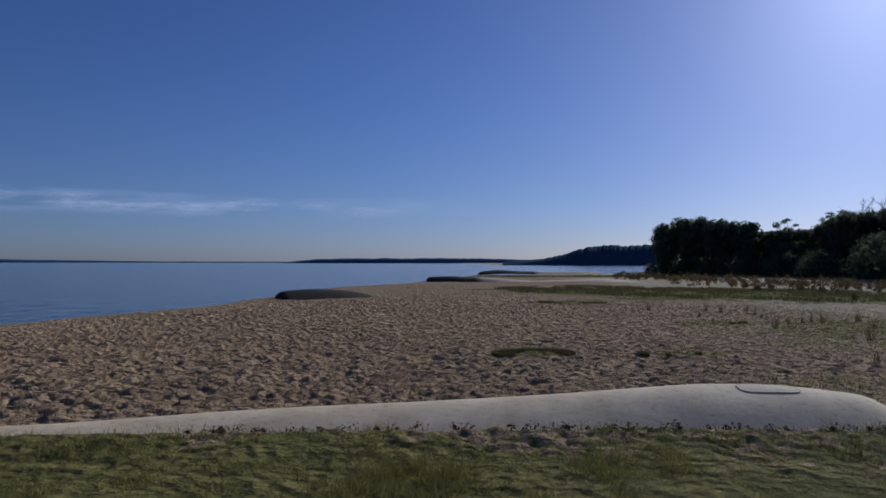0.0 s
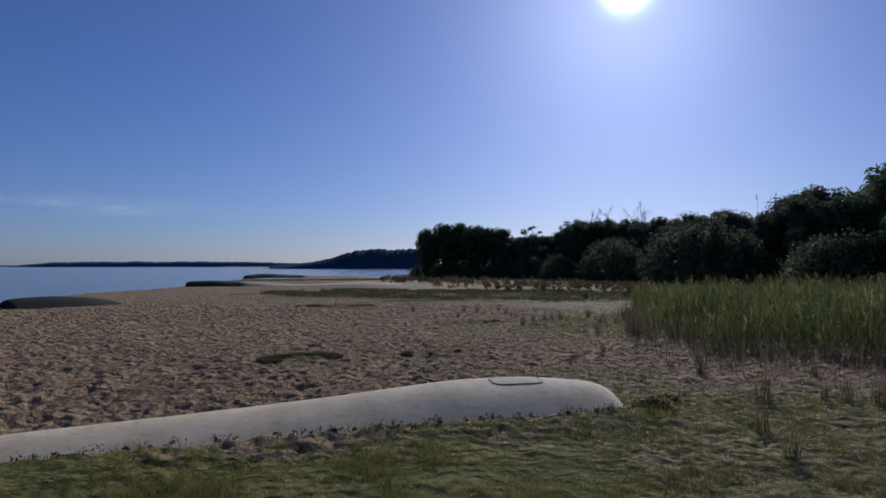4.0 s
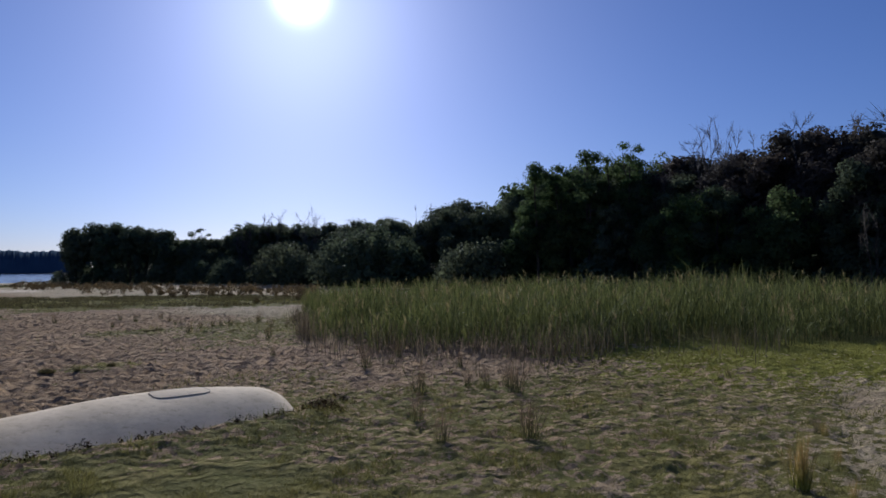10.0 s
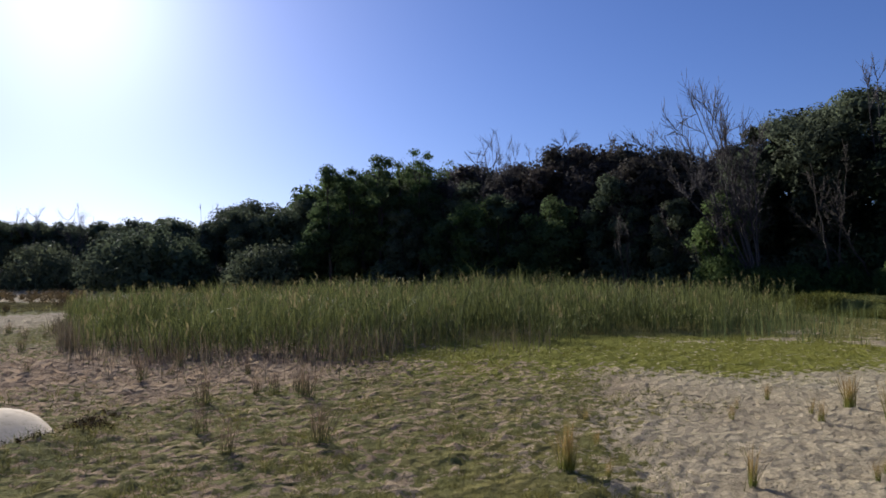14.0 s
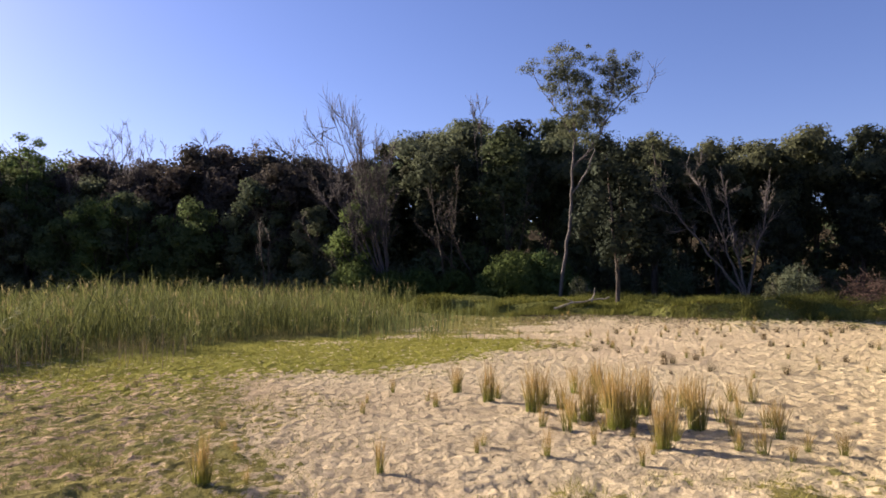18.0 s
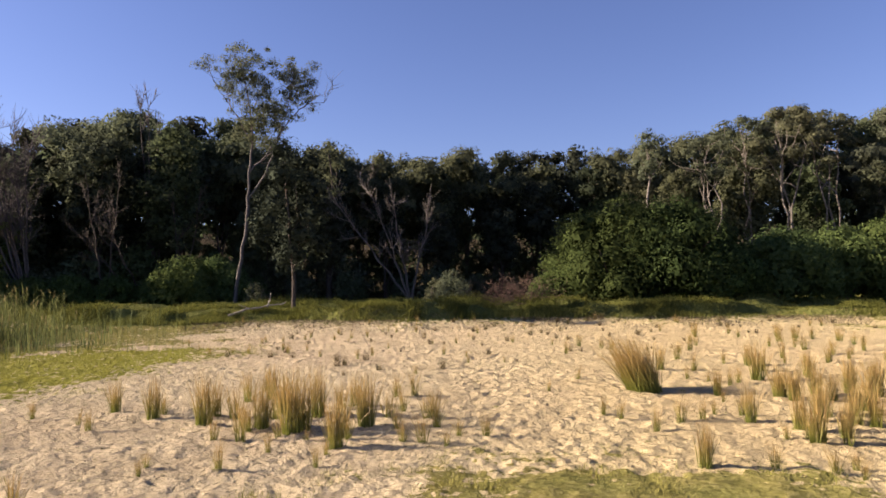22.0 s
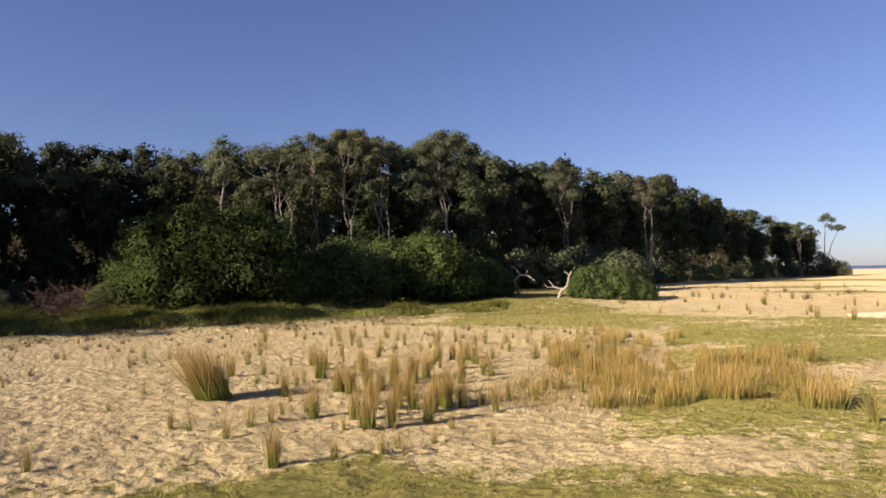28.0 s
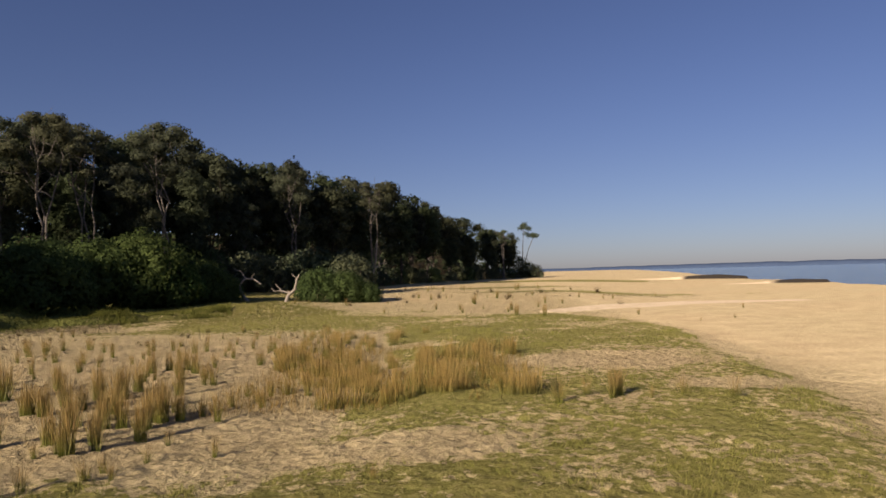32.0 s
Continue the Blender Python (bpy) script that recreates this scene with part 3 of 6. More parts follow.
def ground():
    rings = np.concatenate([[0.002], np.linspace(0.6, 3.6, 8), np.geomspace(4, 22, 225), np.geomspace(22.15, 31, 78), np.geomspace(31.4, 45, 30), np.geomspace(46, 90, 18), np.geomspace(95, 4800, 30)])
    a = np.radians(np.concatenate([np.linspace(-37, 215, 880), np.linspace(216, 322, 60)]))
    na = len(a)
    x, y = np.outer(rings, np.sin(a)), np.outer(rings, np.cos(a))
    x = x + 0.3 * (1 - smooth(rings, 0, 0.6))[:, None]
    t = turf(x, y)
    z = level(x, y)
    near = 1 - smooth(np.hypot(x, y), 30, 60)
    trodden = smooth(y, 4, 8)
    # the open beach down the shore lies smooth
    open_sand = smooth(-x, 4.0, 6.5) * smooth(-y, 3, 7)
    calm = 1 - 0.85 * open_sand
    sand = calm * (1 - 0.9 * np.clip(t, 0, 1)) * near * smooth(x - np.interp(y, SHORE_Y, SHORE_X), -1, 2)
    z = z - (0.020 + 0.030 * trodden) * dimples(x, y, 0.135, 3) * sand - (0.014 + 0.022 * trodden) * dimples(x + 3, y - 2, 0.22, 9) * sand * treads(x, y)
    z = z - (0.013 + 0.018 * trodden) * dimples(x - 5, y + 1, 0.29, 19) * sand * smooth(np.hypot(x, y), 8, 16)
    z = z + (0.035 + 0.06 * trodden) * sand * (fnoise(x, y, 0.2, 27) - 0.5)
    # a trodden way from the lookout to the bank
    u = np.clip(((x - 4.5) * 10.5 + (y + 4.0) * -5.0) / (10.5 ** 2 + 5.0 ** 2), 0, 1)
    way = 1 - smooth(np.hypot(x - 4.5 - 10.5 * u, y + 4.0 + 5.0 * u), 0.5, 1.3)
    z = z - 0.034 * way * sand * dimples(x * 1.1 + 2, y, 0.19, 23)
    z = z + 0.03 * (fnoise(x, y, 0.5, 51) - 0.5) * near + 0.05 * t * (fnoise(x, y, 0.35, 61) - 0.3) * near
    z = z + np.where(y < 0, 0.05, 0.085) * np.clip(4 * t * (1.1 - t), 0, 1) * (fnoise(x, y, 0.17, 63) - 0.5) * (1 - smooth(y, 5.2, 6.2) * (1 - smooth(x, 4.5, 6))) * near * smooth(np.hypot(x, y), 3, 5)
    nr = len(rings)
    v = np.stack([x, y, z], -1).reshape(-1, 3)
    i, j = np.meshgrid(np.arange(nr - 1), np.arange(na), indexing="ij")
    k = (j + 1) % na
    f = np.stack([i * na + j, (i + 1) * na + j, (i + 1) * na + k, i * na + k], -1).reshape(-1, 4)[:, ::-1]
    me = mesh_from("ground", v, f, GROUND, True)
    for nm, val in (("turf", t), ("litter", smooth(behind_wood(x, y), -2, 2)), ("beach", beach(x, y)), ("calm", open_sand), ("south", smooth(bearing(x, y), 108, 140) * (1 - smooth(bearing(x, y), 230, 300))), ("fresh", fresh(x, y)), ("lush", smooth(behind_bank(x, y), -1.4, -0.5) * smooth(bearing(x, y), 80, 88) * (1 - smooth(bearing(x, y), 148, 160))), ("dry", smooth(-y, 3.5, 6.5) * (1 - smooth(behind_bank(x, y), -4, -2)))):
        at = me.attributes.new(nm, "FLOAT", "POINT")
        at.data.foreach_set("value", val.ravel().astype(np.float32))
    return tagged(new("ground", me), "trampled golden beach sand with patches of short coastal turf", "ground", kind="structure")


def water():
    rings = np.concatenate([[8.0], np.geomspace(14, 4800, 30)])
    a = np.radians(np.linspace(-200, 20, 60))
    x, y = np.outer(rings, np.sin(a)), np.outer(rings, np.cos(a))
    v = np.stack([x, y, np.full_like(x, WATER_Z)], -1).reshape(-1, 3)
    na = len(a)
    i, j = np.meshgrid(np.arange(len(rings) - 1), np.arange(na - 1), indexing="ij")
    f = np.stack([i * na + j, i * na + j + 1, (i + 1) * na + j + 1, (i + 1) * na + j], -1).reshape(-1, 4)
    return tagged(new("water", mesh_from("water", v, f, WATER, True)), "calm blue lake water with small ripples", "water", kind="structure")


def far_shore(name, az0, az1, r, top, mat, label, seed, deep=60.0, jag=0.3):
    """A low wooded shore far off, its treetops uneven."""
    n = 260
    a = np.radians(np.linspace(az0, az1, n))
    rng = np.random.default_rng(seed)
    prof = np.interp(np.linspace(0, 1, n), np.linspace(0, 1, len(top)), top)
    s = np.linspace(0, 1, n) * n
    jagged = 1 + jag * (fnoise(s, s * 0, 9.0, seed) - 0.5) + jag * 0.6 * (vnoise(s, s * 0, 3.5, seed + 3) - 0.5)
    h = np.maximum(prof * jagged, 0.3)
    rows = []
    for k, (dr, fz) in enumerate(((0, 0), (deep * 0.05, 0.55), (deep * 0.3, 0.9), (deep * 0.6, 1.0), (deep, 0.6))):
        rr = r + dr
        wob = 1 + 0.12 * (rng.random(n) - 0.5) * (0 < k < 3)
        rows.append(np.stack([rr * np.sin(a), rr * np.cos(a), WATER_Z - 0.5 + h * fz * wob], -1))
    v = np.concatenate(rows)
    i, j = np.meshgrid(np.arange(4), np.arange(n - 1), indexing="ij")
    f = np.stack([i * n + j, i * n + j + 1, (i + 1) * n + j + 1, (i + 1) * n + j], -1).reshape(-1, 4)
    return tagged(new(name, mesh_from(name, v, f, mat)), label, "distant shore", kind="structure")


ground()
water()
far_shore("backdrop_far_coast", -60, -8, 4300, [20, 24, 28, 24, 16, 8, 8, 8], FAR_HAZE_BLUE, "hazy blue far coast across the water", 3, 200, 0.15)
far_shore("backdrop_point", -13.2, 10, 2200, [3, 14, 17, 17, 17, 18, 17, 15, 12, 14], FAR_HAZE_BLUE, "low wooded point across the water, dark blue with distance", 5, 150, 0.15)
far_shore("backdrop_headland", 5, 19, 620, [3, 5, 7, 12, 18, 20, 20, 20, 19], FAR_HAZE_GREEN, "wooded headland beyond the beach", 7, 120, 0.12)
far_shore("backdrop_west_coast", 180, 250, 3600, [16, 18, 22, 24, 22, 26, 24, 20, 20], FAR_HAZE_BLUE, "hazy blue low coast across the lake", 9, 200, 0.2)


# ---- plants ----
def tube_mesh(paths, sides=6):
    """Tapered tubes along lines of points; paths: (points, radii)."""
    vs, fs, base = [], [], 0
    for p, rad in paths:
        p, rad = np.asarray(p, float), np.asarray(rad, float)
        d = np.gradient(p, axis=0)
        d /= np.linalg.norm(d, axis=1)[:, None] + 1e-9
        ref = np.where(np.abs(d[:, 2:3]) > 0.9, [[1.0, 0, 0]], [[0, 0, 1.0]])
        s = np.cross(d, ref)
        s /= np.linalg.norm(s, axis=1)[:, None] + 1e-9
        u = np.cross(s, d)
        a = np.arange(sides) * 2 * math.pi / sides
        ring = p[:, None] + rad[:, None, None] * (np.cos(a)[None, :, None] * s[:, None] + np.sin(a)[None, :, None] * u[:, None])
        n = len(p)
        vs.append(ring.reshape(-1, 3))
        i, j = np.meshgrid(np.arange(n - 1), np.arange(sides), indexing="ij")
        k = (j + 1) % sides
        fs.append(base + np.stack([i * sides + j, i * sides + k, (i + 1) * sides + k, (i + 1) * sides + j], -1).reshape(-1, 4))
        base += n * sides
    return np.concatenate(vs), np.concatenate(fs)


def branch(rng, start, way, length, bend=0.25, up=0.15, n=6):
    """A crooked line of points."""
    p, d = [np.array(start, float)], np.array(way, float)
    d /= np.linalg.norm(d)
    for _ in range(n):
        d = d + rng.normal(0, bend, 3) * 0.5 + [0, 0, up * 0.5]
        d /= np.linalg.norm(d)
        p.append(p[-1] + d * length / n)
    return np.array(p)


def leaf_quads(rng, spots, size, long=1.5, loose=0.75):
    """Pointed leaf sprays. spots: places and the way out of their clump, which the leaves face more or less."""
    centres, out = spots[:, :3], spots[:, 3:]
    n = len(centres)
    nrm = out + rng.normal(0, loose, (n, 3)) * 0.6 + [0, 0, 0.25]
    nrm /= np.linalg.norm(nrm, axis=1)[:, None] + 1e-9
    d = np.cross(nrm, rng.normal(0, 1, (n, 3)))
    d /= np.linalg.norm(d, axis=1)[:, None] + 1e-9
    e = np.cross(nrm, d)
    s = size * rng.uniform(0.6, 1.3, (n, 1))
    v = np.stack([centres - d * s * long / 2 + e * s * 0.42, centres - d * s * long / 2 - e * s * 0.42, centres + d * s * long / 2], 1)
    return v.reshape(-1, 3), np.arange(3 * n).reshape(-1, 3)


def soft_normals(spots):
    """Leaves of a clump catch the light as its rounded outside does."""
    n = np.repeat(spots[:, 3:] + [0, 0, 0.2], 3, 0)
    return n / np.linalg.norm(n, axis=1)[:, None]


def clump(rng, centre, radius, n, squash=0.7):
    """Points in a shell-heavy clump, each with its way out."""
    d = rng.normal(0, 1, (n, 3))
    d /= np.linalg.norm(d, axis=1)[:, None]
    rr = radius * rng.uniform(0.12, 1.0, (n, 1)) ** 0.55
    return np.concatenate([np.asarray(centre) + d * rr * [1, 1, squash], d], 1)


def joined(*pieces):
    """Meshes of vertex and face rows as one."""
    vs, fs, base = [], [], 0
    for v, f in pieces:
        vs.append(v), fs.append(f + base)
        base += len(v)
    return np.concatenate(vs), np.concatenate(fs)


def lobed(rng, lobes, size, cover, open_below=0.5):
    """Leaf sprays over rounded, uneven lobes. lobes: rows of centre, radius and squash. Gives places with their way out: fine leaves, and larger ones within."""
    fine, core = [], []
    for k, (cx, cy, cz, r, q) in enumerate(lobes):
        n = int(cover * r * r * 1.25)
        d = rng.normal(0, 1, (n, 3))
        d /= np.linalg.norm(d, axis=1)[:, None]
        d = d[(d[:, 2] > -0.35) | (rng.random(n) < open_below)]
        a, b = rng.uniform(0, 6.28, 2)
        wave = 1 + 0.20 * np.sin(3.1 * d[:, 0] + a) * np.sin(2.7 * d[:, 1] + b) + 0.10 * np.sin(7 * d[:, 2] + a) * np.sin(6.3 * d[:, 0] + b)
        rr = r * wave * (1.06 - 0.42 * rng.random(len(d)) ** 2)
        p = np.array([cx, cy, cz]) + d * rr[:, None] * [1, 1, q]
        deep = np.zeros(len(p), bool)
        for j, (ox, oy, oz, o, oq) in enumerate(lobes):
            if j != k:
                deep |= ((p - [ox, oy, oz]) ** 2 / [1, 1, oq * oq]).sum(1) < (0.78 * o) ** 2
        fine.append(np.concatenate([p, d], 1)[~deep])
        few = d[: max(14, min(n // 7, 70))]
        core.append(np.concatenate([np.array([cx, cy, cz]) + few * (r * rng.uniform(0.25, 0.66, (len(few), 1))) * [1, 1, q], few], 1))
    return np.concatenate(fine), np.concatenate(core)


def leafy(rng, lobes, size, cover, leaf, open_below=0.5, heart=0.42):
    """A crown mesh over lobes, lit as its rounded lobes are, with some leaves turned aside."""
    fine, core = lobed(rng, lobes, size, cover, open_below)
    fv, ff = leaf_quads(rng, fine, size, 1.6, 0.9)
    cv, cf = leaf_quads(rng, core, heart * float(np.mean([b[3] for b in lobes])), 1.2)
    both = np.concatenate([fine, core])
    n = both[:, 3:] + rng.normal(0, 0.13, (len(both), 3)) + [0, 0, 0.12]
    n = np.repeat(n / np.linalg.norm(n, axis=1)[:, None], 3, 0)
    return mesh_from("crown", *joined((fv, ff), (cv, cf)), leaf, normals=n)


def leafy_far(rng, lobes, leaf):
    """Scattered lobes in one mesh, each lit as a rounded mass."""
    v, f, n, base = [], [], [], 0
    for b in lobes:
        me = leafy(rng, b[None], 0.12, 300, leaf, 0.3)
        co, no = np.empty(3 * len(me.vertices), np.float32), np.empty(3 * len(me.loops), np.float32)
        me.vertices.foreach_get("co", co)
        me.corner_normals.foreach_get("vector", no)
        v.append(co.reshape(-1, 3)), n.append(no.reshape(-1, 3))
        f.append(np.arange(len(me.vertices)).reshape(-1, 3) + base)
        base += len(me.vertices)
        bpy.data.meshes.remove(me)
    return mesh_from("canopy", np.concatenate(v), np.concatenate(f), leaf, normals=np.concatenate(n))


def tree(name, rng, height, spread, leaf, wood, label, size=0.13, cover=330, stems=1, base=0.2, lobes=20, radius=0.14, lean=0.1, squash=0.8, puff=0.36, limbs=6, flat=0.0):
    """A tree: stems, limbs that reach into the crown, and a crown of leafy lobes. base: how high the crown begins; flat: how much its lobes keep to the top."""
    root = tagged(new(name), label, "tree")
    b = []
    for k in range(lobes):
        v = ((k + rng.uniform(0, 1)) / lobes) ** (1.0 - 0.45 * flat)
        a = k * 2.4 + rng.uniform(-0.5, 0.5)
        reach = math.sqrt(max(0.02, 1 - ((v - 0.42) / 0.62) ** 2)) if v > 0.42 else 0.62 + 0.38 * v / 0.42
        reach *= rng.uniform(0.45, 1.0)
        r = spread * puff * rng.uniform(0.7, 1.25) * (1.0 - 0.25 * v)
        b.append([math.cos(a) * (spread - r * 0.7) * reach, math.sin(a) * (spread - r * 0.7) * reach, height * (base + (1 - base) * v), r, squash * rng.uniform(0.85, 1.1)])
    b = np.array(b)
    b[:, 2] *= height / (b[:, 2] + b[:, 3] * b[:, 4]).max()
    tops = b[np.argsort(b[:, 2])]
    stem_paths = []
    for k in range(stems):
        aim = tops[-1 - 2 * k]
        a = rng.uniform(0, 6.28)
        p = np.array([(0.16 * k * math.cos(a), 0.16 * k * math.sin(a), -0.4)] + [(aim[0] * f ** 1.4 + rng.normal(0, lean), aim[1] * f ** 1.4 + rng.normal(0, lean), aim[2] * f) for f in np.linspace(0.14, 0.96, 8)])
        stem_paths.append(p)
        r0 = radius / math.sqrt(stems)
        part("trunk", mesh_from("trunk", *tube_mesh([(p, np.linspace(r0 * 1.25, r0 * 0.22, len(p)))], 7), wood, True), root)
    for k in range(limbs):
        c = tops[int((k + 0.5) * (lobes - 2) / limbs)]
        p = stem_paths[k % stems]
        j = int(np.argmin(np.abs(p[:, 2] - max(0.35 * c[2], c[2] - 1.1 * np.hypot(c[0], c[1]) - 0.4))))
        j = min(max(j, 1), len(p) - 2)
        f = np.linspace(0, 1, 7)[:, None]
        q = p[j] * (1 - f) + c[:3] * f + rng.normal(0, 0.07, (7, 3)) * np.sin(math.pi * f)
        q[:, 2] += 0.12 * np.linalg.norm(c[:3] - p[j]) * np.sin(math.pi * f[:, 0]) * -1
        ra = radius * 0.34
        limb = part("limb", mesh_from("limb", *tube_mesh([(q, np.linspace(ra, ra * 0.3, 7))], 5), wood, True), root)
        g = branch(rng, q[4], rng.normal(0, 1, 3) + [0, 0, 0.9], 0.28 * height * rng.uniform(0.5, 0.9), 0.3, 0.2, 5)
        part("twig", mesh_from("twig", *tube_mesh([(g, np.linspace(ra * 0.45, ra * 0.12, len(g)))], 4), wood, True), limb)
    if leaf:
        part("crown", leafy(rng, b, size, cover, leaf), root)
    return root


def shrub(name, rng, height, width, leaf, wood, label, size=0.10, cover=420, lobes=26):
    """A round bush: leafy lobes heaped over a dome, on several stems."""
    root = tagged(new(name), label, "shrub")
    for _ in range(4):
        a = rng.uniform(0, 6.28)
        p = branch(rng, (0, 0, -0.2), (math.cos(a) * 0.8, math.sin(a) * 0.8, 1), height * 0.85, 0.3, 0.1, 5)
        part("stem", mesh_from("stem", *tube_mesh([(p, np.linspace(0.05, 0.012, len(p)))], 5), wood, True), root)
    b = []
    for k in range(lobes):
        q = (k + rng.uniform(0.1, 0.9)) / lobes
        a = k * 2.4 + rng.uniform(-0.4, 0.4)
        r = 0.15 * (width + height) / 2 * rng.uniform(0.75, 1.45) + 0.04 * width * (1 - q)
        out = math.sqrt(1 - q * q) * rng.uniform(0.8, 1.05)
        b.append([math.cos(a) * out * (width / 2 - r * 0.8), math.sin(a) * out * (width / 2 - r * 0.8), r * 0.45 + q * (height - r * 1.35), r, 0.9])
    part("crown", leafy(rng, np.array(b), size, cover, leaf, 0.8, 0.36), root)
    return root


def fan_tree(name, rng, az, r, tips, wood, label, category="dead tree", thick=0.09, twigs=16, long=1.3, fork=0.3, leaf=None):
    """A bare tree whose stems part near the foot and sweep up to their tips. tips: bearing and angle of each over the lookout's eye."""
    x0, y0 = polar(az, r)
    z0 = float(level(x0, y0)) - 0.05
    root = tagged(new(name), label, category)
    right = np.array([math.cos(radians(az)), -math.sin(radians(az)), 0.0])
    away = np.array([math.sin(radians(az)), math.cos(radians(az)), 0.0])
    fine, ends = [], []
    for ta, te in tips:
        u, h = r * math.tan(radians(ta - az)), r * math.tan(radians(te)) + 1.7 - z0 - 0.75 * long
        w = rng.normal(0, 0.5)
        f = np.linspace(0, 1, 11)
        side = u * (fork * f + (1 - fork) * f ** 1.7)
        p = side[:, None] * right + (w * f ** 1.5)[:, None] * away + (h * (f - 0.06 * np.sin(math.pi * f)))[:, None] * np.array([0, 0, 1.0]) + rng.normal(0, 0.05, (11, 3)) * np.sin(math.pi * f)[:, None]
        p[0, 2] = -0.3
        stem = part("trunk", mesh_from("trunk", *tube_mesh([(p, np.linspace(thick, 0.012, 11))], 6), wood, True), root)
        for j in rng.integers(4, 11, twigs):
            way = (p[j] - p[j - 1]) / np.linalg.norm(p[j] - p[j - 1]) + rng.normal(0, 0.5, 3)
            g = branch(rng, p[j], way, long * rng.uniform(0.5, 1.1), 0.28, 0.2, 5)
            part("limb", mesh_from("limb", *tube_mesh([(g, np.linspace(0.018, 0.007, len(g)))], 4), wood, True), stem)
            ends.append(g[-1])
            for k in range(1, len(g)):
                for _ in range(3):
                    way = (g[k] - g[k - 1]) / np.linalg.norm(g[k] - g[k - 1]) + rng.normal(0, 0.42, 3) + [0, 0, 0.15]
                    q = branch(rng, g[k], way, long * rng.uniform(0.25, 0.6), 0.25, 0.2, 2)
                    fine.append((q, np.linspace(0.011, 0.006, len(q))))
    tw = part("twig_spray", mesh_from("twig_spray", *tube_mesh(fine, 3), wood), root)
    tagged(tw, kind="stuff")
    if leaf:
        c = np.array([(*e, rng.uniform(0.3, 0.6), 0.7) for e in ends])
        part("crown", leafy(rng, c, 0.085, 300, leaf), root)
    root.matrix_basis = pose(x0, y0, z0)
    return root


def grass_blades(rng, roots, height, lean, width):
    """Short blades of one pointed triangle each."""
    n = len(roots)
    a, l = rng.uniform(0, 6.28, n), np.abs(rng.normal(0, lean, n))
    h = height * rng.uniform(0.6, 1.2, n)
    tip = roots + np.stack([np.cos(a) * l, np.sin(a) * l, np.ones(n)], -1) * h[:, None]
    b = rng.uniform(0, 6.28, n)
    s = np.stack([np.cos(b), np.sin(b), np.zeros(n)], -1) * np.reshape(width, (-1, 1)) / 2
    return np.stack([roots - s, roots + s, tip], 1).reshape(-1, 3), np.arange(3 * n).reshape(-1, 3)


def blades(rng, roots, height, lean=0.25, width=0.012, bow=0.3):
    """Curved tapering blades, two pieces each, from root points of given height."""
    n = len(roots)
    h = height * rng.uniform(0.62, 1.12, n) if np.isscalar(height) else height * rng.uniform(0.75, 1.1, n)
    a = rng.uniform(0, 6.28, n)
    l = np.abs(rng.normal(0, lean, n))
    d = np.stack([np.cos(a) * l, np.sin(a) * l, np.ones(n)], -1)
    d /= np.linalg.norm(d, axis=1)[:, None]
    s = np.stack([-np.sin(a + 0.9), np.cos(a + 0.9), np.zeros(n)], -1) * width
    out = np.stack([np.cos(a), np.sin(a), np.zeros(n)], -1)
    mid = roots + d * h[:, None] * 0.55
    tip = roots + d * h[:, None] + out * (bow * l * h)[:, None]
    v = np.stack([roots - s / 2, roots + s / 2, mid + s * 0.4, mid - s * 0.4, tip, tip], 1).reshape(-1, 3)
    b = np.arange(n)[:, None] * 6
    # two quads a blade; the upper ends in a point as wide as a thread
    v[4::6] -= s * 0.06
    v[5::6] += s * 0.06
    f = np.concatenate([b + [0, 1, 2, 3], b + [3, 2, 5, 4]])
    return v, f


def tuft(name, rng, height, radius, count, mat, label, lean=0.3, width=0.010):
    """A tuft of rush blades that fan out from a narrow foot."""
    a, r = rng.uniform(0, 6.28, count), radius * np.sqrt(rng.random(count))
    roots = np.stack([np.cos(a) * r, np.sin(a) * r, np.full(count, -0.03)], -1)
    v, f = blades(rng, roots, height, lean, width)
    return tagged(new(name, mesh_from(name, v, f, mat)), label, "rush", group="rush tufts on the sand")


def spread_copies(kinds, places):
    """Builds each kind once where it first stands and copies it to the rest. places: kind, x, y, scale, turn."""
    first = {}
    for k, x, y, s, turn in places:
        m = Matrix.LocRotScale((x, y, float(level(x, y)) - 0.02), Euler((0, 0, turn)), (s, s, s))
        if k in first:
            copy_thing(first[k], m @ Matrix.Scale(1 / first[k].scale[0], 4))
        else:
            first[k] = kinds[k]()
            first[k].matrix_basis = m


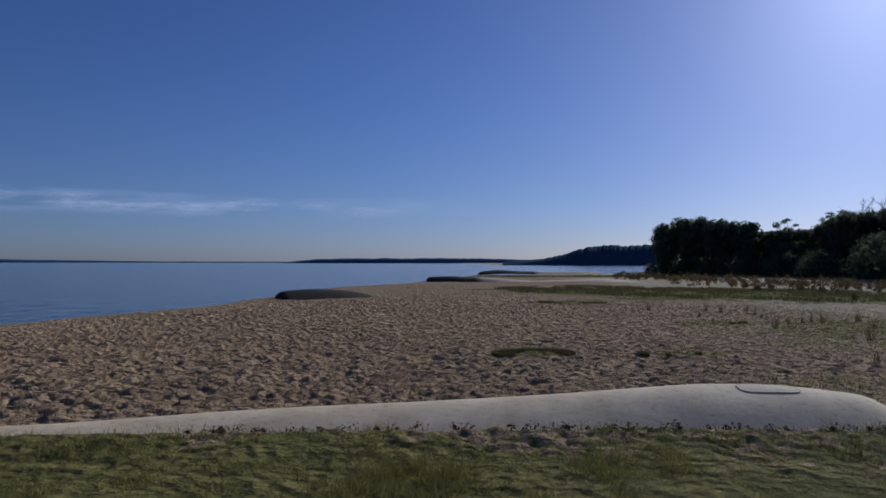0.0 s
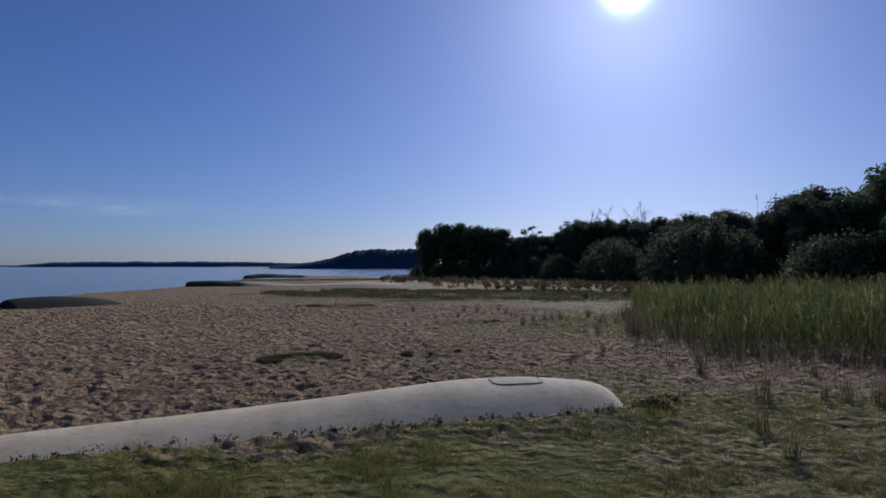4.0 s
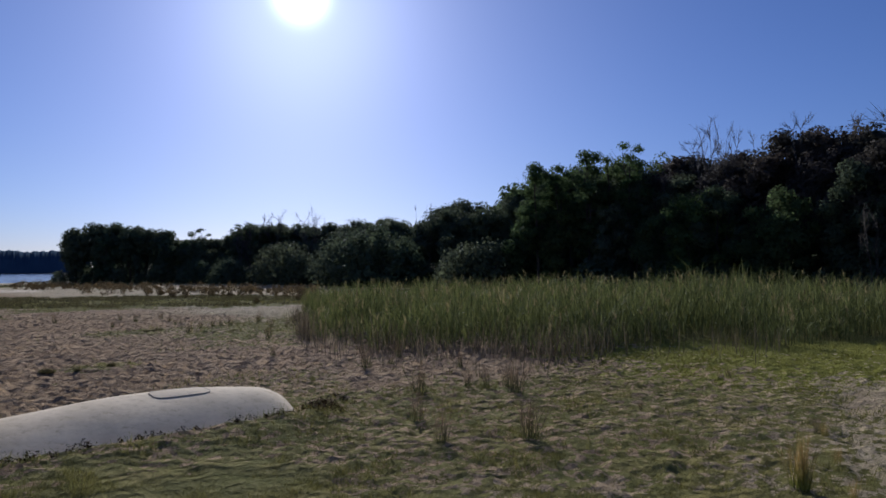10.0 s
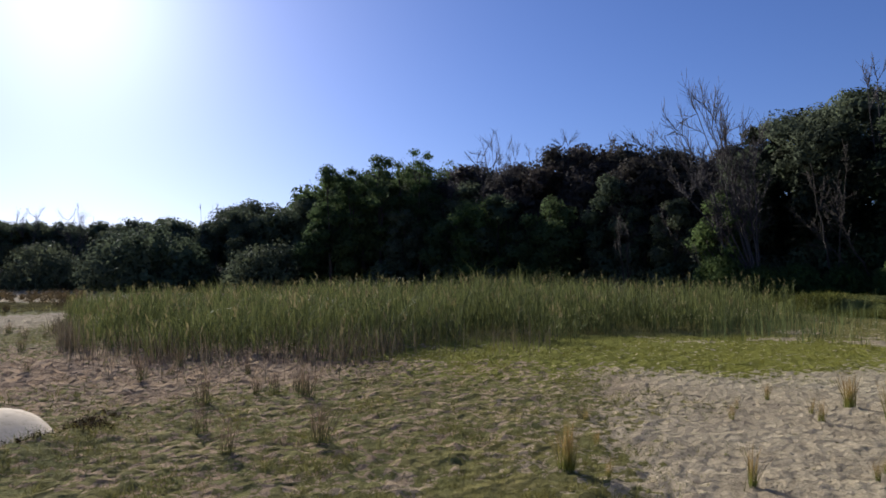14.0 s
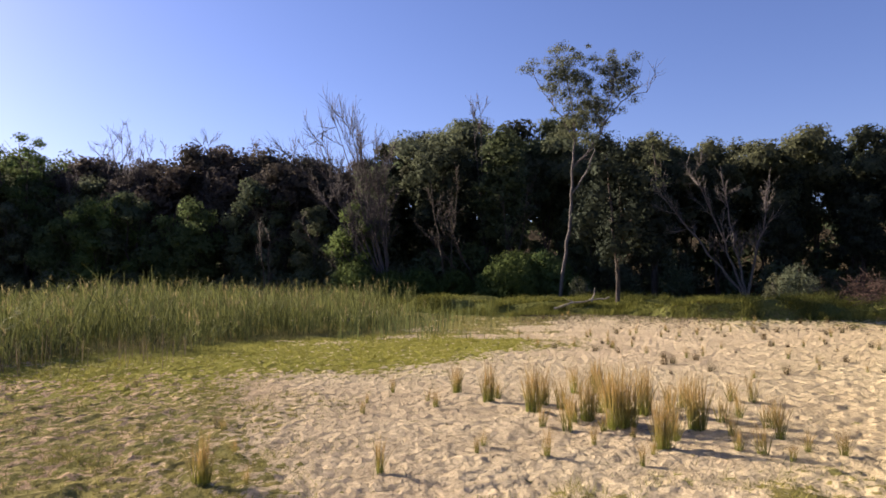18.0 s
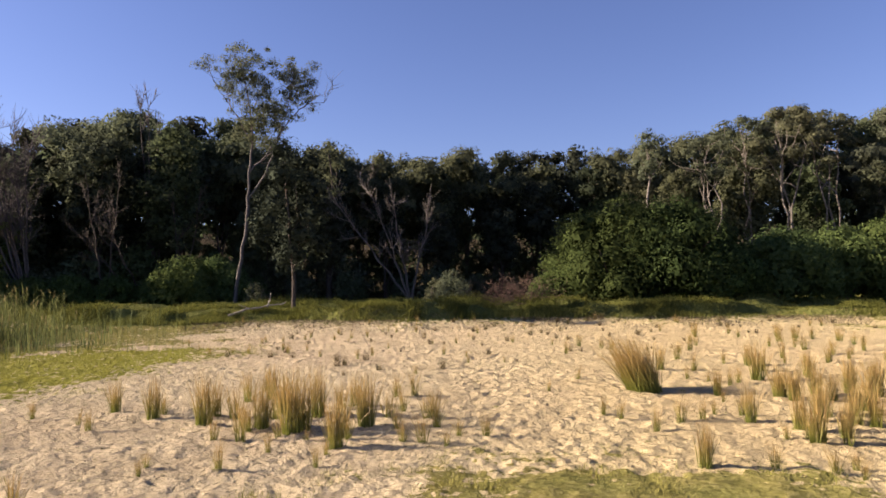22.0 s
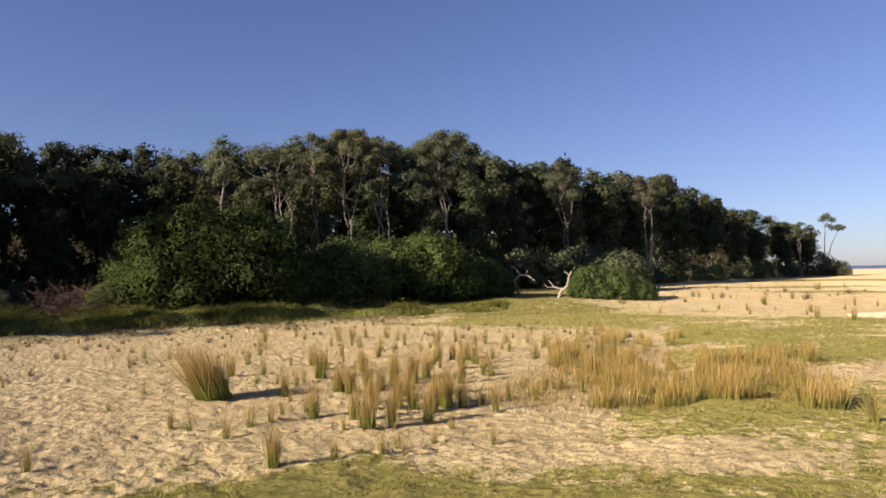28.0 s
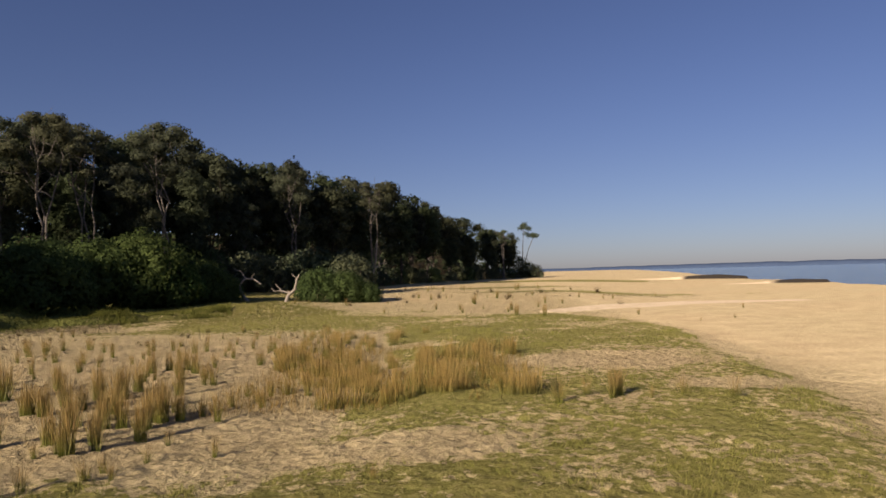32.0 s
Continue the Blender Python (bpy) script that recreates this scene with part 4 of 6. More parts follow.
def cloud(az0, az1, el0, el1, deep, label):
    """A thin streak of high cloud: its bearings, its height in degrees at either end, and its depth in metres."""
    m, n, l, b = material("cloud", 1.0, 0.0)
    co = n.new("ShaderNodeTexCoord")
    mp = n.new("ShaderNodeMapping")
    mp.inputs["Scale"].default_value = (5.0, 1.0, 1.6)
    l.new(co.outputs["Generated"], mp.inputs["Vector"])
    a = n.new("ShaderNodeTexNoise")
    a.inputs["Scale"].default_value, a.inputs["Detail"].default_value = 1.6, 6
    l.new(mp.outputs[0], a.inputs["Vector"])
    sep = n.new("ShaderNodeSeparateXYZ")
    l.new(co.outputs["Generated"], sep.inputs[0])
    edge = ramp(n, l, sep.outputs["Z"], [(0.0, (0, 0, 0)), (0.45, (1, 1, 1)), (1.0, (0, 0, 0))])
    ends = ramp(n, l, sep.outputs["X"], [(0.0, (0.3, 0.3, 0.3)), (0.15, (1, 1, 1)), (0.55, (0.8, 0.8, 0.8)), (1.0, (0, 0, 0))])
    d = ramp(n, l, a.outputs[0], [(0.36, (0, 0, 0)), (0.62, (0.95, 0.95, 0.95))])
    c = mix(n, l, 1.0, d.outputs[0], edge.outputs[0], "MULTIPLY")
    c = mix(n, l, 1.0, c, ends.outputs[0], "MULTIPLY")
    l.new(c, b.inputs["Alpha"])
    b.inputs["Base Color"].default_value = (0.9, 0.9, 0.9, 1)
    # an added glow stands in for the sunlight scattered in the cloud
    em = n["Principled BSDF"].inputs
    em["Emission Color"].default_value, em["Emission Strength"].default_value = (0.62, 0.66, 0.8, 1), 0.55
    k = 60
    az = np.radians(np.linspace(az0, az1, k))
    r = 4700.0
    mid = r * np.tan(np.radians(np.linspace(el0, el1, k)))
    v = np.concatenate([np.stack([r * np.sin(az), r * np.cos(az), mid + q], -1) for q in (-deep / 2, deep / 2)])
    f = [[i, i + 1, k + i + 1, k + i] for i in range(k - 1)]
    ob = tagged(new("backdrop_cloud", mesh_from("backdrop_cloud", v, f, m, True)), label, "cloud", kind="structure")
    ob.visible_shadow = False


cloud(-40, 4, 4.57, 4.57, 170, "thin white streak of high cloud over the water")


def at(ob, x, y, turn=0.0, s=1.0, dz=0.0):
    ob.matrix_basis = Matrix.LocRotScale((x, y, float(level(x, y)) - 0.02 + dz), Euler((0, 0, turn)), (s, s, s))
    return ob


def polar(az, r):
    return r * math.sin(radians(az)), r * math.cos(radians(az))


# ---- the wood ----
# bearing and angle of the treetops over the lookout's eye, along the wood
TOP_AZ = [15, 16.4, 17.5, 19, 21, 23, 25, 26, 28, 29.5, 31, 33, 35, 37, 38.6, 40.6, 42.4, 44, 45.3, 46.7, 48.3, 49.5, 51, 52.4, 54, 56.5, 58.4, 60, 61.6, 62.8, 63.6, 65.8, 67.2, 69.7, 72.8, 75.4, 77.6, 80, 83.8, 86,
          88.5, 91, 92.8, 94, 95.5, 97.5, 100.5, 103, 106, 107.8, 110.4, 111.6, 112.2, 114, 116.3, 118, 120.5, 123.3, 126, 130.6, 132.5, 135.2, 136, 137.1, 138.7, 141, 142.7, 144.5, 147.3, 149.6, 151.8, 153.2, 155.5, 156.8, 159, 159.8, 162, 165,
          167, 169, 171.5, 173.8, 176.1, 177, 179.6, 181.5, 182.8, 183.6, 185]
TOP_EL = [1.0, 1.9, 3.0, 3.6, 3.7, 3.3, 2.7, 2.3, 2.4, 3.2, 3.7, 3.9, 3.7, 3.7, 4.0, 4.3, 4.3, 3.6, 4.4, 5.8, 5.7, 5.3, 5.8, 6.2, 7.6, 7.8, 8.4, 8.4, 8.8, 8.6, 8.3, 8.5, 8.8, 8.9, 9.9, 10.3, 9.9, 9.7, 9.2, 9.6,
          11.3, 12.2, 12.2, 13.4, 12.6, 12.8, 12.8, 12.2, 11.0, 10.6, 11.0, 10.2, 9.2, 9.8, 10.5, 10.1, 10.3, 10.7, 10.5, 10.7, 9.9, 9.3, 10.6, 11.0, 10.6, 10.9, 11.5, 11.9, 12.1, 11.6, 10.9, 11.4, 11.9, 11.3, 10.8, 9.4, 9.4, 9.1,
          8.4, 7.9, 7.7, 6.9, 6.4, 5.0, 4.5, 3.7, 3.3, 2.2, 1.0]


def wood():
    rng = np.random.default_rng(12)
    kinds = {}
    far = ((0.136, 430), (0.22, 205))
    for k in range(4):
        for row, (fine, many) in enumerate(far):
            def kind(name, seed, make, *a, k=k, fine=fine, many=many, row=row, **b):
                kinds[name, k, row] = lambda: tree(make, np.random.default_rng(seed + k), *a, size=fine, cover=many, **b)
                high = dict(b, base=max(0.42, b["base"]), lobes=15, puff=0.48)
                kinds[name + " behind", k, row] = lambda: tree(make, np.random.default_rng(seed + 20 + k), *a, size=fine, cover=many, **high)
            kind("banksia", 100, "banksia_tree", 9.0, 3.0, LEAF_DARK, BARK_DARK, "dense dark green coastal tree with a rounded crown", stems=2, base=0.1, lobes=22)
            # a tea tree again, with the shade put into its leaf colour
            kind("shade", 270, "dark_tea_tree", 9.0, 2.1, LEAF_SHADED, BARK_DARK, "dark shaded coastal tea tree with crooked stems", stems=3, base=0.34, lobes=20, puff=0.44, flat=0.4, squash=0.85, radius=0.10)
            kind("tea", 200, "tea_tree", 9.0, 2.1, LEAF_OLIVE, BARK_DARK, "olive green coastal tea tree with crooked dark stems", stems=3, base=0.34, lobes=20, puff=0.44, flat=0.4, squash=0.85, radius=0.10)
            kind("green", 250, "wattle_tree", 6.5, 2.9, LEAF_GREEN, BARK_DARK, "mid green bushy wattle tree leafy to the ground", stems=2, base=0.08, lobes=22)
            kind("burnt", 350, "scorched_tree", 8.0, 2.6, LEAF_BURNT, BARK_DEAD, "scorched brown thicket tree on the slope", stems=4, base=0.2, lobes=20, puff=0.34)
            kind("gum", 300, "gum_tree", 10.0, 2.5, LEAF_GREY, BARK_PALE, "gum tree with pale bark and an open grey green crown", stems=2, base=0.46, lobes=17, puff=0.37, flat=0.8, squash=0.66, lean=0.2, radius=0.10)
    base_of = {"banksia": 9.0, "shade": 9.0, "tea": 9.0, "green": 6.5, "burnt": 8.0, "gum": 10.0}
    places = []
    # three rows: the edge, the middle and the skyline
    for row, (back, step, lo, hi) in enumerate(((1.2, 3.7, 0.40, 0.78), (5.0, 3.3, 0.72, 0.93), (9.0, 2.2, 0.94, 1.03))):
        az = 18.0 + rng.uniform(0, 0.4)
        while az < 183.2:
            if row == 0:
                lo, hi = (0.40, 0.78) if az < 77 else (0.66, 0.94) if az < 104 else (0.5, 0.8) if az < 134 else (0.62, 0.9)
            r = np.interp(az, WOOD_AZ, WOOD_R) + back + rng.uniform(-1.3, 1.3)
            if az < 28:
                r = np.interp(az, WOOD_AZ, WOOD_R) + 0.5 * back
            a = az + rng.uniform(-0.3, 0.3)
            x, y = r * math.sin(radians(a)), r * math.cos(radians(a))
            h = treetop(a, r, x, y) * rng.uniform(lo, hi)
            if h > 1.8:
                if az < 52:
                    kind = rng.choice(["banksia", "banksia", "banksia", "tea"]) if az > 28 else "banksia"
                elif az < 64:
                    kind = rng.choice(["banksia", "green"])
                elif az < 86:
                    kind = "burnt" if row == 2 else rng.choice(["burnt", "green", "banksia"]) if row == 1 else rng.choice(["green", "banksia"])
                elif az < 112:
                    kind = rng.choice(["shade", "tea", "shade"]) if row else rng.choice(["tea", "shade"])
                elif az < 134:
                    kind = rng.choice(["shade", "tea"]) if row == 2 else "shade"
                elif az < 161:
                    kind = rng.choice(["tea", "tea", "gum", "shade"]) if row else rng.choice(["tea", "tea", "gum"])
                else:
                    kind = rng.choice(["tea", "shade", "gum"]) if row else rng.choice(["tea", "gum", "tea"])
                if row == 0 and 104 < az < 132 and rng.random() < 0.7:
                    az += 4.0
                    continue
                places.append(((str(kind) + (" behind" if row else ""), int(rng.integers(4)), 1 if r > 66 else 0), x, y, min(h / base_of[str(kind)], 1.75), rng.uniform(0, 6.28)))
            az += math.degrees(max(step, 0.26 * h) / r)
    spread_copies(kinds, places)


def treetop(az, r, x, y):
    return math.tan(radians(float(np.interp(az, TOP_AZ, TOP_EL)) * 1.03)) * r + 1.7 - float(level(x, y))


def deep_wood():
    """The trees behind the front rows: leaf clumps nobody could count."""
    rng = np.random.default_rng(15)
    cs = []
    for low in range(3000):
        az = rng.uniform(18.2, 183.0) if rng.random() < 0.7 else rng.uniform(18.2, 98)
        r = np.interp(az, WOOD_AZ, WOOD_R) + rng.uniform(7, 12 if low < 1500 else 17)
        x, y = r * math.sin(radians(az)), r * math.cos(radians(az))
        h = treetop(az, r, x, y)
        if h > 1.5:
            up = rng.uniform(0.2, 4.6) if low < 1500 else h * rng.uniform(0.1, 0.80)
            cs.append((x, y, float(level(x, y)) + up, rng.uniform(0.7, 1.35)))
    for _ in range(400):
        az = rng.uniform(148, 183)
        r = np.interp(az, WOOD_AZ, WOOD_R) + rng.uniform(8, 60)
        x, y = r * math.sin(radians(az)), r * math.cos(radians(az))
        cs.append((x, y, float(level(x, y)) + rng.uniform(0.3, 4.0), rng.uniform(1.2, 2.0)))
    # the canopy between the rows, in rounded lobes
    for name, mat, a0, a1, num, label in (("canopy", LEAF_DARK, 28, 104, 170, "dark green leafy canopy that closes the wood"), ("olive_canopy", LEAF_OLIVE, 104, 181, 230, "olive green leafy canopy that closes the wood")):
        b = []
        for _ in range(num):
            az = rng.uniform(a0, a1)
            r = float(np.interp(az, WOOD_AZ, WOOD_R)) + rng.uniform(4.0, 8.5)
            x, y = polar(az, r)
            h = treetop(az, r, x, y)
            if not 66 < az < 88:
                b.append((x, y, float(level(x, y)) + h * rng.uniform(0.5, 0.9), rng.uniform(0.9, 1.5), 0.75))
        tagged(new(name, leafy_far(rng, np.array(b), mat)), label, "woodland", kind="stuff")
    leaves = np.concatenate([clump(rng, c[:3], c[3], 30, 0.85) for c in cs])
    core = np.concatenate([clump(rng, c[:3], c[3] * 0.55, 14, 0.85) for c in cs])
    tagged(new("deep_wood", mesh_from("deep_wood", *joined(leaf_quads(rng, leaves, 0.25), leaf_quads(rng, core, 0.45, 1.2)), LEAF_DARK, normals=soft_normals(np.concatenate([leaves, core])))), "dense dark foliage of the wood behind the front trees", "woodland", kind="stuff")


wood()
deep_wood()


def undergrowth():
    rng = np.random.default_rng(31)
    kinds = {}
    for k in range(3):
        kinds["dark", k] = lambda k=k: shrub("undergrowth_bush", np.random.default_rng(400 + k), 2.4, 3.2, LEAF_DARK, BARK_DARK, "dark green undergrowth bush at the edge of the wood", 0.14, 240, 18)
        kinds["green", k] = lambda k=k: shrub("coastal_shrub", np.random.default_rng(420 + k), 2.4, 3.4, LEAF_SHRUB, BARK_DARK, "bright green rounded coastal shrub before the trees", 0.069, 1150, 34)
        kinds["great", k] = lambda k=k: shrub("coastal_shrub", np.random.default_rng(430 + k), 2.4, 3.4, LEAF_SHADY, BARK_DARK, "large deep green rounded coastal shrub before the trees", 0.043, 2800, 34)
        kinds["silver", k] = lambda k=k: shrub("silver_bush", np.random.default_rng(460 + k), 2.4, 2.4, LEAF_SILVER, BARK_GREY, "small open silver green bush at the edge of the wood", 0.07, 520, 18)
        kinds["thicket", k] = lambda k=k: shrub("thicket_bush", np.random.default_rng(450 + k), 2.2, 3.4, LEAF_DARK, BARK_DARK, "low rounded dark thicket before the far wood", 0.075, 560, 22)
        kinds["mid", k] = lambda k=k: shrub("leafy_bush", np.random.default_rng(440 + k), 2.6, 2.8, LEAF_GREEN, BARK_DARK, "leafy mid green bush under the trees", 0.12, 320, 20)
    places = []
    for back, step in ((-0.5, 2.2), (4.0, 3.0)):
        az = 17.0
        while az < 184.0:
            r = np.interp(az, WOOD_AZ, WOOD_R) + back + rng.uniform(-0.8, 1.6)
            x, y = r * math.sin(radians(az)), r * math.cos(radians(az))
            k = "mid" if (60 < az < 112 or az > 140) and back < 0 and rng.random() < 0.35 else "dark"
            s = rng.uniform(0.8, 1.5) if az > 140 else rng.uniform(0.5, 1.25)
            if 111 < az < 133 and back < 0:
                s *= 0.7
            places.append(((k, int(rng.integers(3))), x, y, s, rng.uniform(0, 6.28)))
            az += math.degrees(max(step, 0.028 * r) * rng.uniform(0.8, 1.3) / r)
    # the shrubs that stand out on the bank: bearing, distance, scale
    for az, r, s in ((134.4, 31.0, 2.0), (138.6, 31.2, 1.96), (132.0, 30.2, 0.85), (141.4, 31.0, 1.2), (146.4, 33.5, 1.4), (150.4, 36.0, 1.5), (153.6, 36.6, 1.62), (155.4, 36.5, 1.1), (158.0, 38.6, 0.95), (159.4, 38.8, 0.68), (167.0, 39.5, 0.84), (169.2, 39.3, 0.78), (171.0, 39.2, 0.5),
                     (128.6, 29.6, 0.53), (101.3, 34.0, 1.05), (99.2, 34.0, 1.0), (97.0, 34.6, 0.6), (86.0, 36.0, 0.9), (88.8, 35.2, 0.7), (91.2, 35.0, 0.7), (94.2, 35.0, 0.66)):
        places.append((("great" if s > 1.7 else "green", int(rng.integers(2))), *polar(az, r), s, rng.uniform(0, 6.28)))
    for az, r, s in ((104.5, 31.8, 0.46), (120.6, 29.6, 0.66), (119.4, 30.2, 0.5), (121.6, 30.4, 0.42)):
        places.append((("silver", int(rng.integers(2))), *polar(az, r), s, rng.uniform(0, 6.28)))
    for az, s in ((184.4, 1.5), (185.0, 1.3), (183.4, 2.2)):
        places.append((("dark", int(rng.integers(3))), *polar(az, 150), s, rng.uniform(0, 6.28)))
    # low rounded thickets before the far wood
    for az, r, s in ((33.2, 78, 2.3), (34.6, 76, 1.7), (38.6, 70, 2.7), (40.6, 69, 3.0), (42.4, 68, 2.4), (48.5, 60, 1.9), (50.5, 60, 2.1), (29.0, 86, 1.6), (26.6, 92, 1.5)):
        places.append((("thicket", int(rng.integers(3))), *polar(az, r), s, rng.uniform(0, 6.28)))
    # dark bushes close the wood behind the dead trees
    for _ in range(22):
        az, r = rng.uniform(153, 170), rng.uniform(50, 58)
        places.append((("dark", int(rng.integers(3))), r * math.sin(radians(az)), r * math.cos(radians(az)), rng.uniform(0.9, 1.5), rng.uniform(0, 6.28)))
    spread_copies(kinds, places)


undergrowth()


# ---- trees that stand out ----
def tall_tree():
    """Slim stems that part above, with two thin high crowns."""
    rng = np.random.default_rng(904)
    root = tagged(new("tall_gum_tree"), "tall slender gum tree with forked grey stems and sparse high crown", "tree")
    # u: metres across, as seen from the lookout; w: away from it
    c, s = math.cos(radians(-103)), math.sin(radians(-103))
    def side(points):
        return np.array([(u * c - w * s, u * s + w * c, z) for u, w, z in points])
    stems = [side([(0, 0, -0.3), (0.3, 0, 2.0), (0.65, 0, 4.0), (0.75, 0.05, 5.6), (0.8, 0.1, 7.1), (1.0, 0.1, 8.6), (0.9, 0.1, 10.2), (0.6, 0, 11.8), (0.3, 0, 12.9)]),
             side([(0.8, 0.1, 7.1), (1.7, 0.2, 8.1), (2.4, 0.3, 9.2), (3.1, 0.4, 10.3), (3.9, 0.4, 11.0), (4.6, 0.4, 11.6)]),
             side([(0.75, 0.05, 5.6), (1.4, 0.1, 6.6), (2.0, 0.2, 7.9), (2.5, 0.2, 9.3), (2.9, 0.1, 11.0), (3.2, 0, 12.3)]),
             side([(1.0, 0.1, 8.6), (0.3, -0.1, 9.8), (-0.4, -0.2, 10.9), (-1.0, -0.2, 11.8)]),
             side([(3.9, 0.4, 11.0), (4.8, 0.4, 11.2), (5.3, 0.4, 11.9)])]
    tips = []
    for p, (r0, r1) in zip(stems, ((0.10, 0.022), (0.055, 0.016), (0.06, 0.016), (0.04, 0.012), (0.024, 0.008))):
        p = np.stack([np.interp(np.linspace(0, len(p) - 1, 3 * len(p)), np.arange(len(p)), p[:, k]) for k in range(3)], -1) + rng.normal(0, 0.025, (3 * len(p), 3))
        part("trunk", mesh_from("trunk", *tube_mesh([(p, np.linspace(r0, r1, len(p)))], 8), BARK_GREY, True), root)
        for j in range(4, len(p), 2):
            if p[j][2] > 8.0:
                g = branch(rng, p[j], rng.normal(0, 0.8, 3) + [0, 0, 0.9], rng.uniform(0.7, 1.5), 0.35, 0.25, 5)
                limb = part("limb", mesh_from("limb", *tube_mesh([(g, np.linspace(0.024, 0.008, len(g)))], 4), BARK_GREY, True), root)
                tips.append(g[-1])
                for _ in range(3):
                    q = branch(rng, g[rng.integers(2, 5)], rng.normal(0, 1, 3) + [0, 0, 0.8], rng.uniform(0.5, 1.0), 0.3, 0.2, 4)
                    part("twig", mesh_from("twig", *tube_mesh([(q, np.linspace(0.011, 0.004, len(q)))], 4), BARK_GREY, True), limb)
                    tips.append(q[-1])
    for u, su, z, sz, num in ((0.75, 0.75, 12.2, 0.55, 56), (3.3, 0.62, 11.9, 0.5, 44), (1.6, 0.62, 9.9, 0.7, 64)):
        tips += list(side([(rng.normal(u, su), rng.normal(0.1, 0.6), rng.normal(z, sz)) for _ in range(num)]))
    b = np.array([(*t, rng.uniform(0.22, 0.44), 0.7) for t in tips if t[2] > 8.4 and np.dot(t[:2], (c, s)) < 4.4])
    part("crown", leafy(rng, b, 0.06, 800, LEAF_OLIVE, 0.7, 0.34), root)
    return at(root, *polar(102.8, 32.4), 0.0, 0.865)


tall_tree()


def stand_outs():
    dead = "bare dead tree with fine upswept grey twigs among the wood"
    fan_tree("dead_tree", np.random.default_rng(910), 88.6, 36.0, ((80.8, 11.6), (81.8, 12.6), (83.2, 12.6), (84.3, 14.2), (84.9, 14.5), (85.6, 13.6), (87.4, 12.8), (88.3, 11.8), (86.4, 11.8)), BARK_DEAD, dead, twigs=15, long=1.6, thick=0.07, fork=0.5)
    fan_tree("dead_tree", np.random.default_rng(911), 68.3, 52, ((66.7, 10.0), (67.3, 10.8), (67.9, 11.2), (68.5, 11.3), (69.1, 11.0), (69.8, 10.2)), BARK_DEAD, dead, twigs=13, long=1.3, fork=0.05, thick=0.06)
    for k, (az, r, tips) in enumerate(((71.6, 51, ((71.0, 10.2), (71.6, 10.5), (72.2, 10.3))), (74.3, 50, ((73.7, 10.9), (74.2, 11.1), (74.8, 11.0))), (75.4, 50, ((75.1, 11.0), (75.8, 10.9))), (64.8, 55, ((64.3, 9.2), (64.9, 9.6))),
                                       (30.6, 92, ((29.8, 4.1), (30.6, 4.2), (31.6, 4.3))), (32.4, 90, ((31.9, 4.4), (32.9, 4.6))), (35.4, 84, ((34.9, 4.7), (35.5, 4.8), (36.1, 4.6))), (96.6, 39, ((95.9, 14.0), (96.5, 14.4), (97.2, 13.9))), (78.4, 50, ((77.8, 10.8), (79.0, 10.7))))):
        fan_tree("dead_tree", np.random.default_rng(912 + k), az, r, tips, BARK_DEAD, dead, twigs=9, long=1.0 if r < 60 else 1.5, thick=0.05, fork=0.05)
    for k, (az, el) in enumerate(((44.1, 5.3), (45.0, 5.8), (39.4, 4.7))):
        fan_tree("dead_tree", np.random.default_rng(925 + k), az + 0.3, 74, ((az, el), (az + 0.35, el - 0.5)), BARK_GREY, "thin bleached bare snag over the treetops", twigs=2, long=0.7, thick=0.06)
    # trees that rise over the rest: bearing, distance, angle of the top, half-width
    def rising(name, seed, az, r, el, spread, leaf, bark_of, label, **more):
        x, y = polar(az, r)
        h = math.tan(radians(el)) * r + 1.7 - float(level(x, y))
        return at(tree(name, np.random.default_rng(seed), h, spread, leaf, bark_of, label, **more), x, y)
    for k, (az, r, el, w) in enumerate(((54.4, 58, 8.9, 2.0), (56.4, 57, 8.7, 1.7), (58.5, 56, 9.9, 1.9), (60.2, 57, 9.3, 1.5), (61.8, 56, 10.35, 1.6))):
        rising("leafy_gum_tree", 320 + k, az, r, el, w, LEAF_GREEN, BARK_DARK, "tall leafy gum tree with a full lobed crown", size=0.12, cover=540, stems=2, base=0.3, lobes=20, puff=0.44)
    # pale gums with forked stems and open crowns
    for k, (az, r, el, w) in enumerate(((146.9, 43.0, 12.5, 2.2), (144.2, 43.5, 12.1, 1.5), (155.2, 45.5, 12.3, 2.5), (149.6, 45, 11.8, 1.9), (141.6, 41, 11.0, 1.7), (171.5, 75, 7.9, 2.2), (165.0, 62, 9.3, 2.2))):
        rising("gum_tree", 340 + k, az, r, el, w, LEAF_GREY, BARK_PALE, "gum tree with forked pale stems and a domed grey green crown", size=0.09, cover=620, stems=3, base=0.66, lobes=14, puff=0.36, flat=0.8, squash=0.6, radius=0.12, lean=0.18, limbs=8)
    rising("gum_tree", 361, 137.0, 39, 11.6, 1.15, LEAF_DARK, BARK_PALE, "slim pale gum tree with a dense dark rounded top", size=0.09, cover=620, stems=1, base=0.74, lobes=9, puff=0.5, radius=0.12, lean=0.14, limbs=4)
    rising("small_crowned_tree", 362, 110.4, 38, 11.5, 1.0, LEAF_DARK, BARK_DARK, "slim tree with a dense dark knob of a crown", size=0.09, cover=520, stems=1, base=0.6, lobes=11, puff=0.5, limbs=4)
    # flat-topped trees at the ends of the wood
    rising("umbrella_tree", 930, 26.6, 98, 3.35, 1.7, LEAF_DARK, BARK_GREY, "tree with bare stems under a flat umbrella crown", size=0.18, cover=200, stems=2, base=0.72, lobes=9, puff=0.34, squash=0.5, limbs=5)
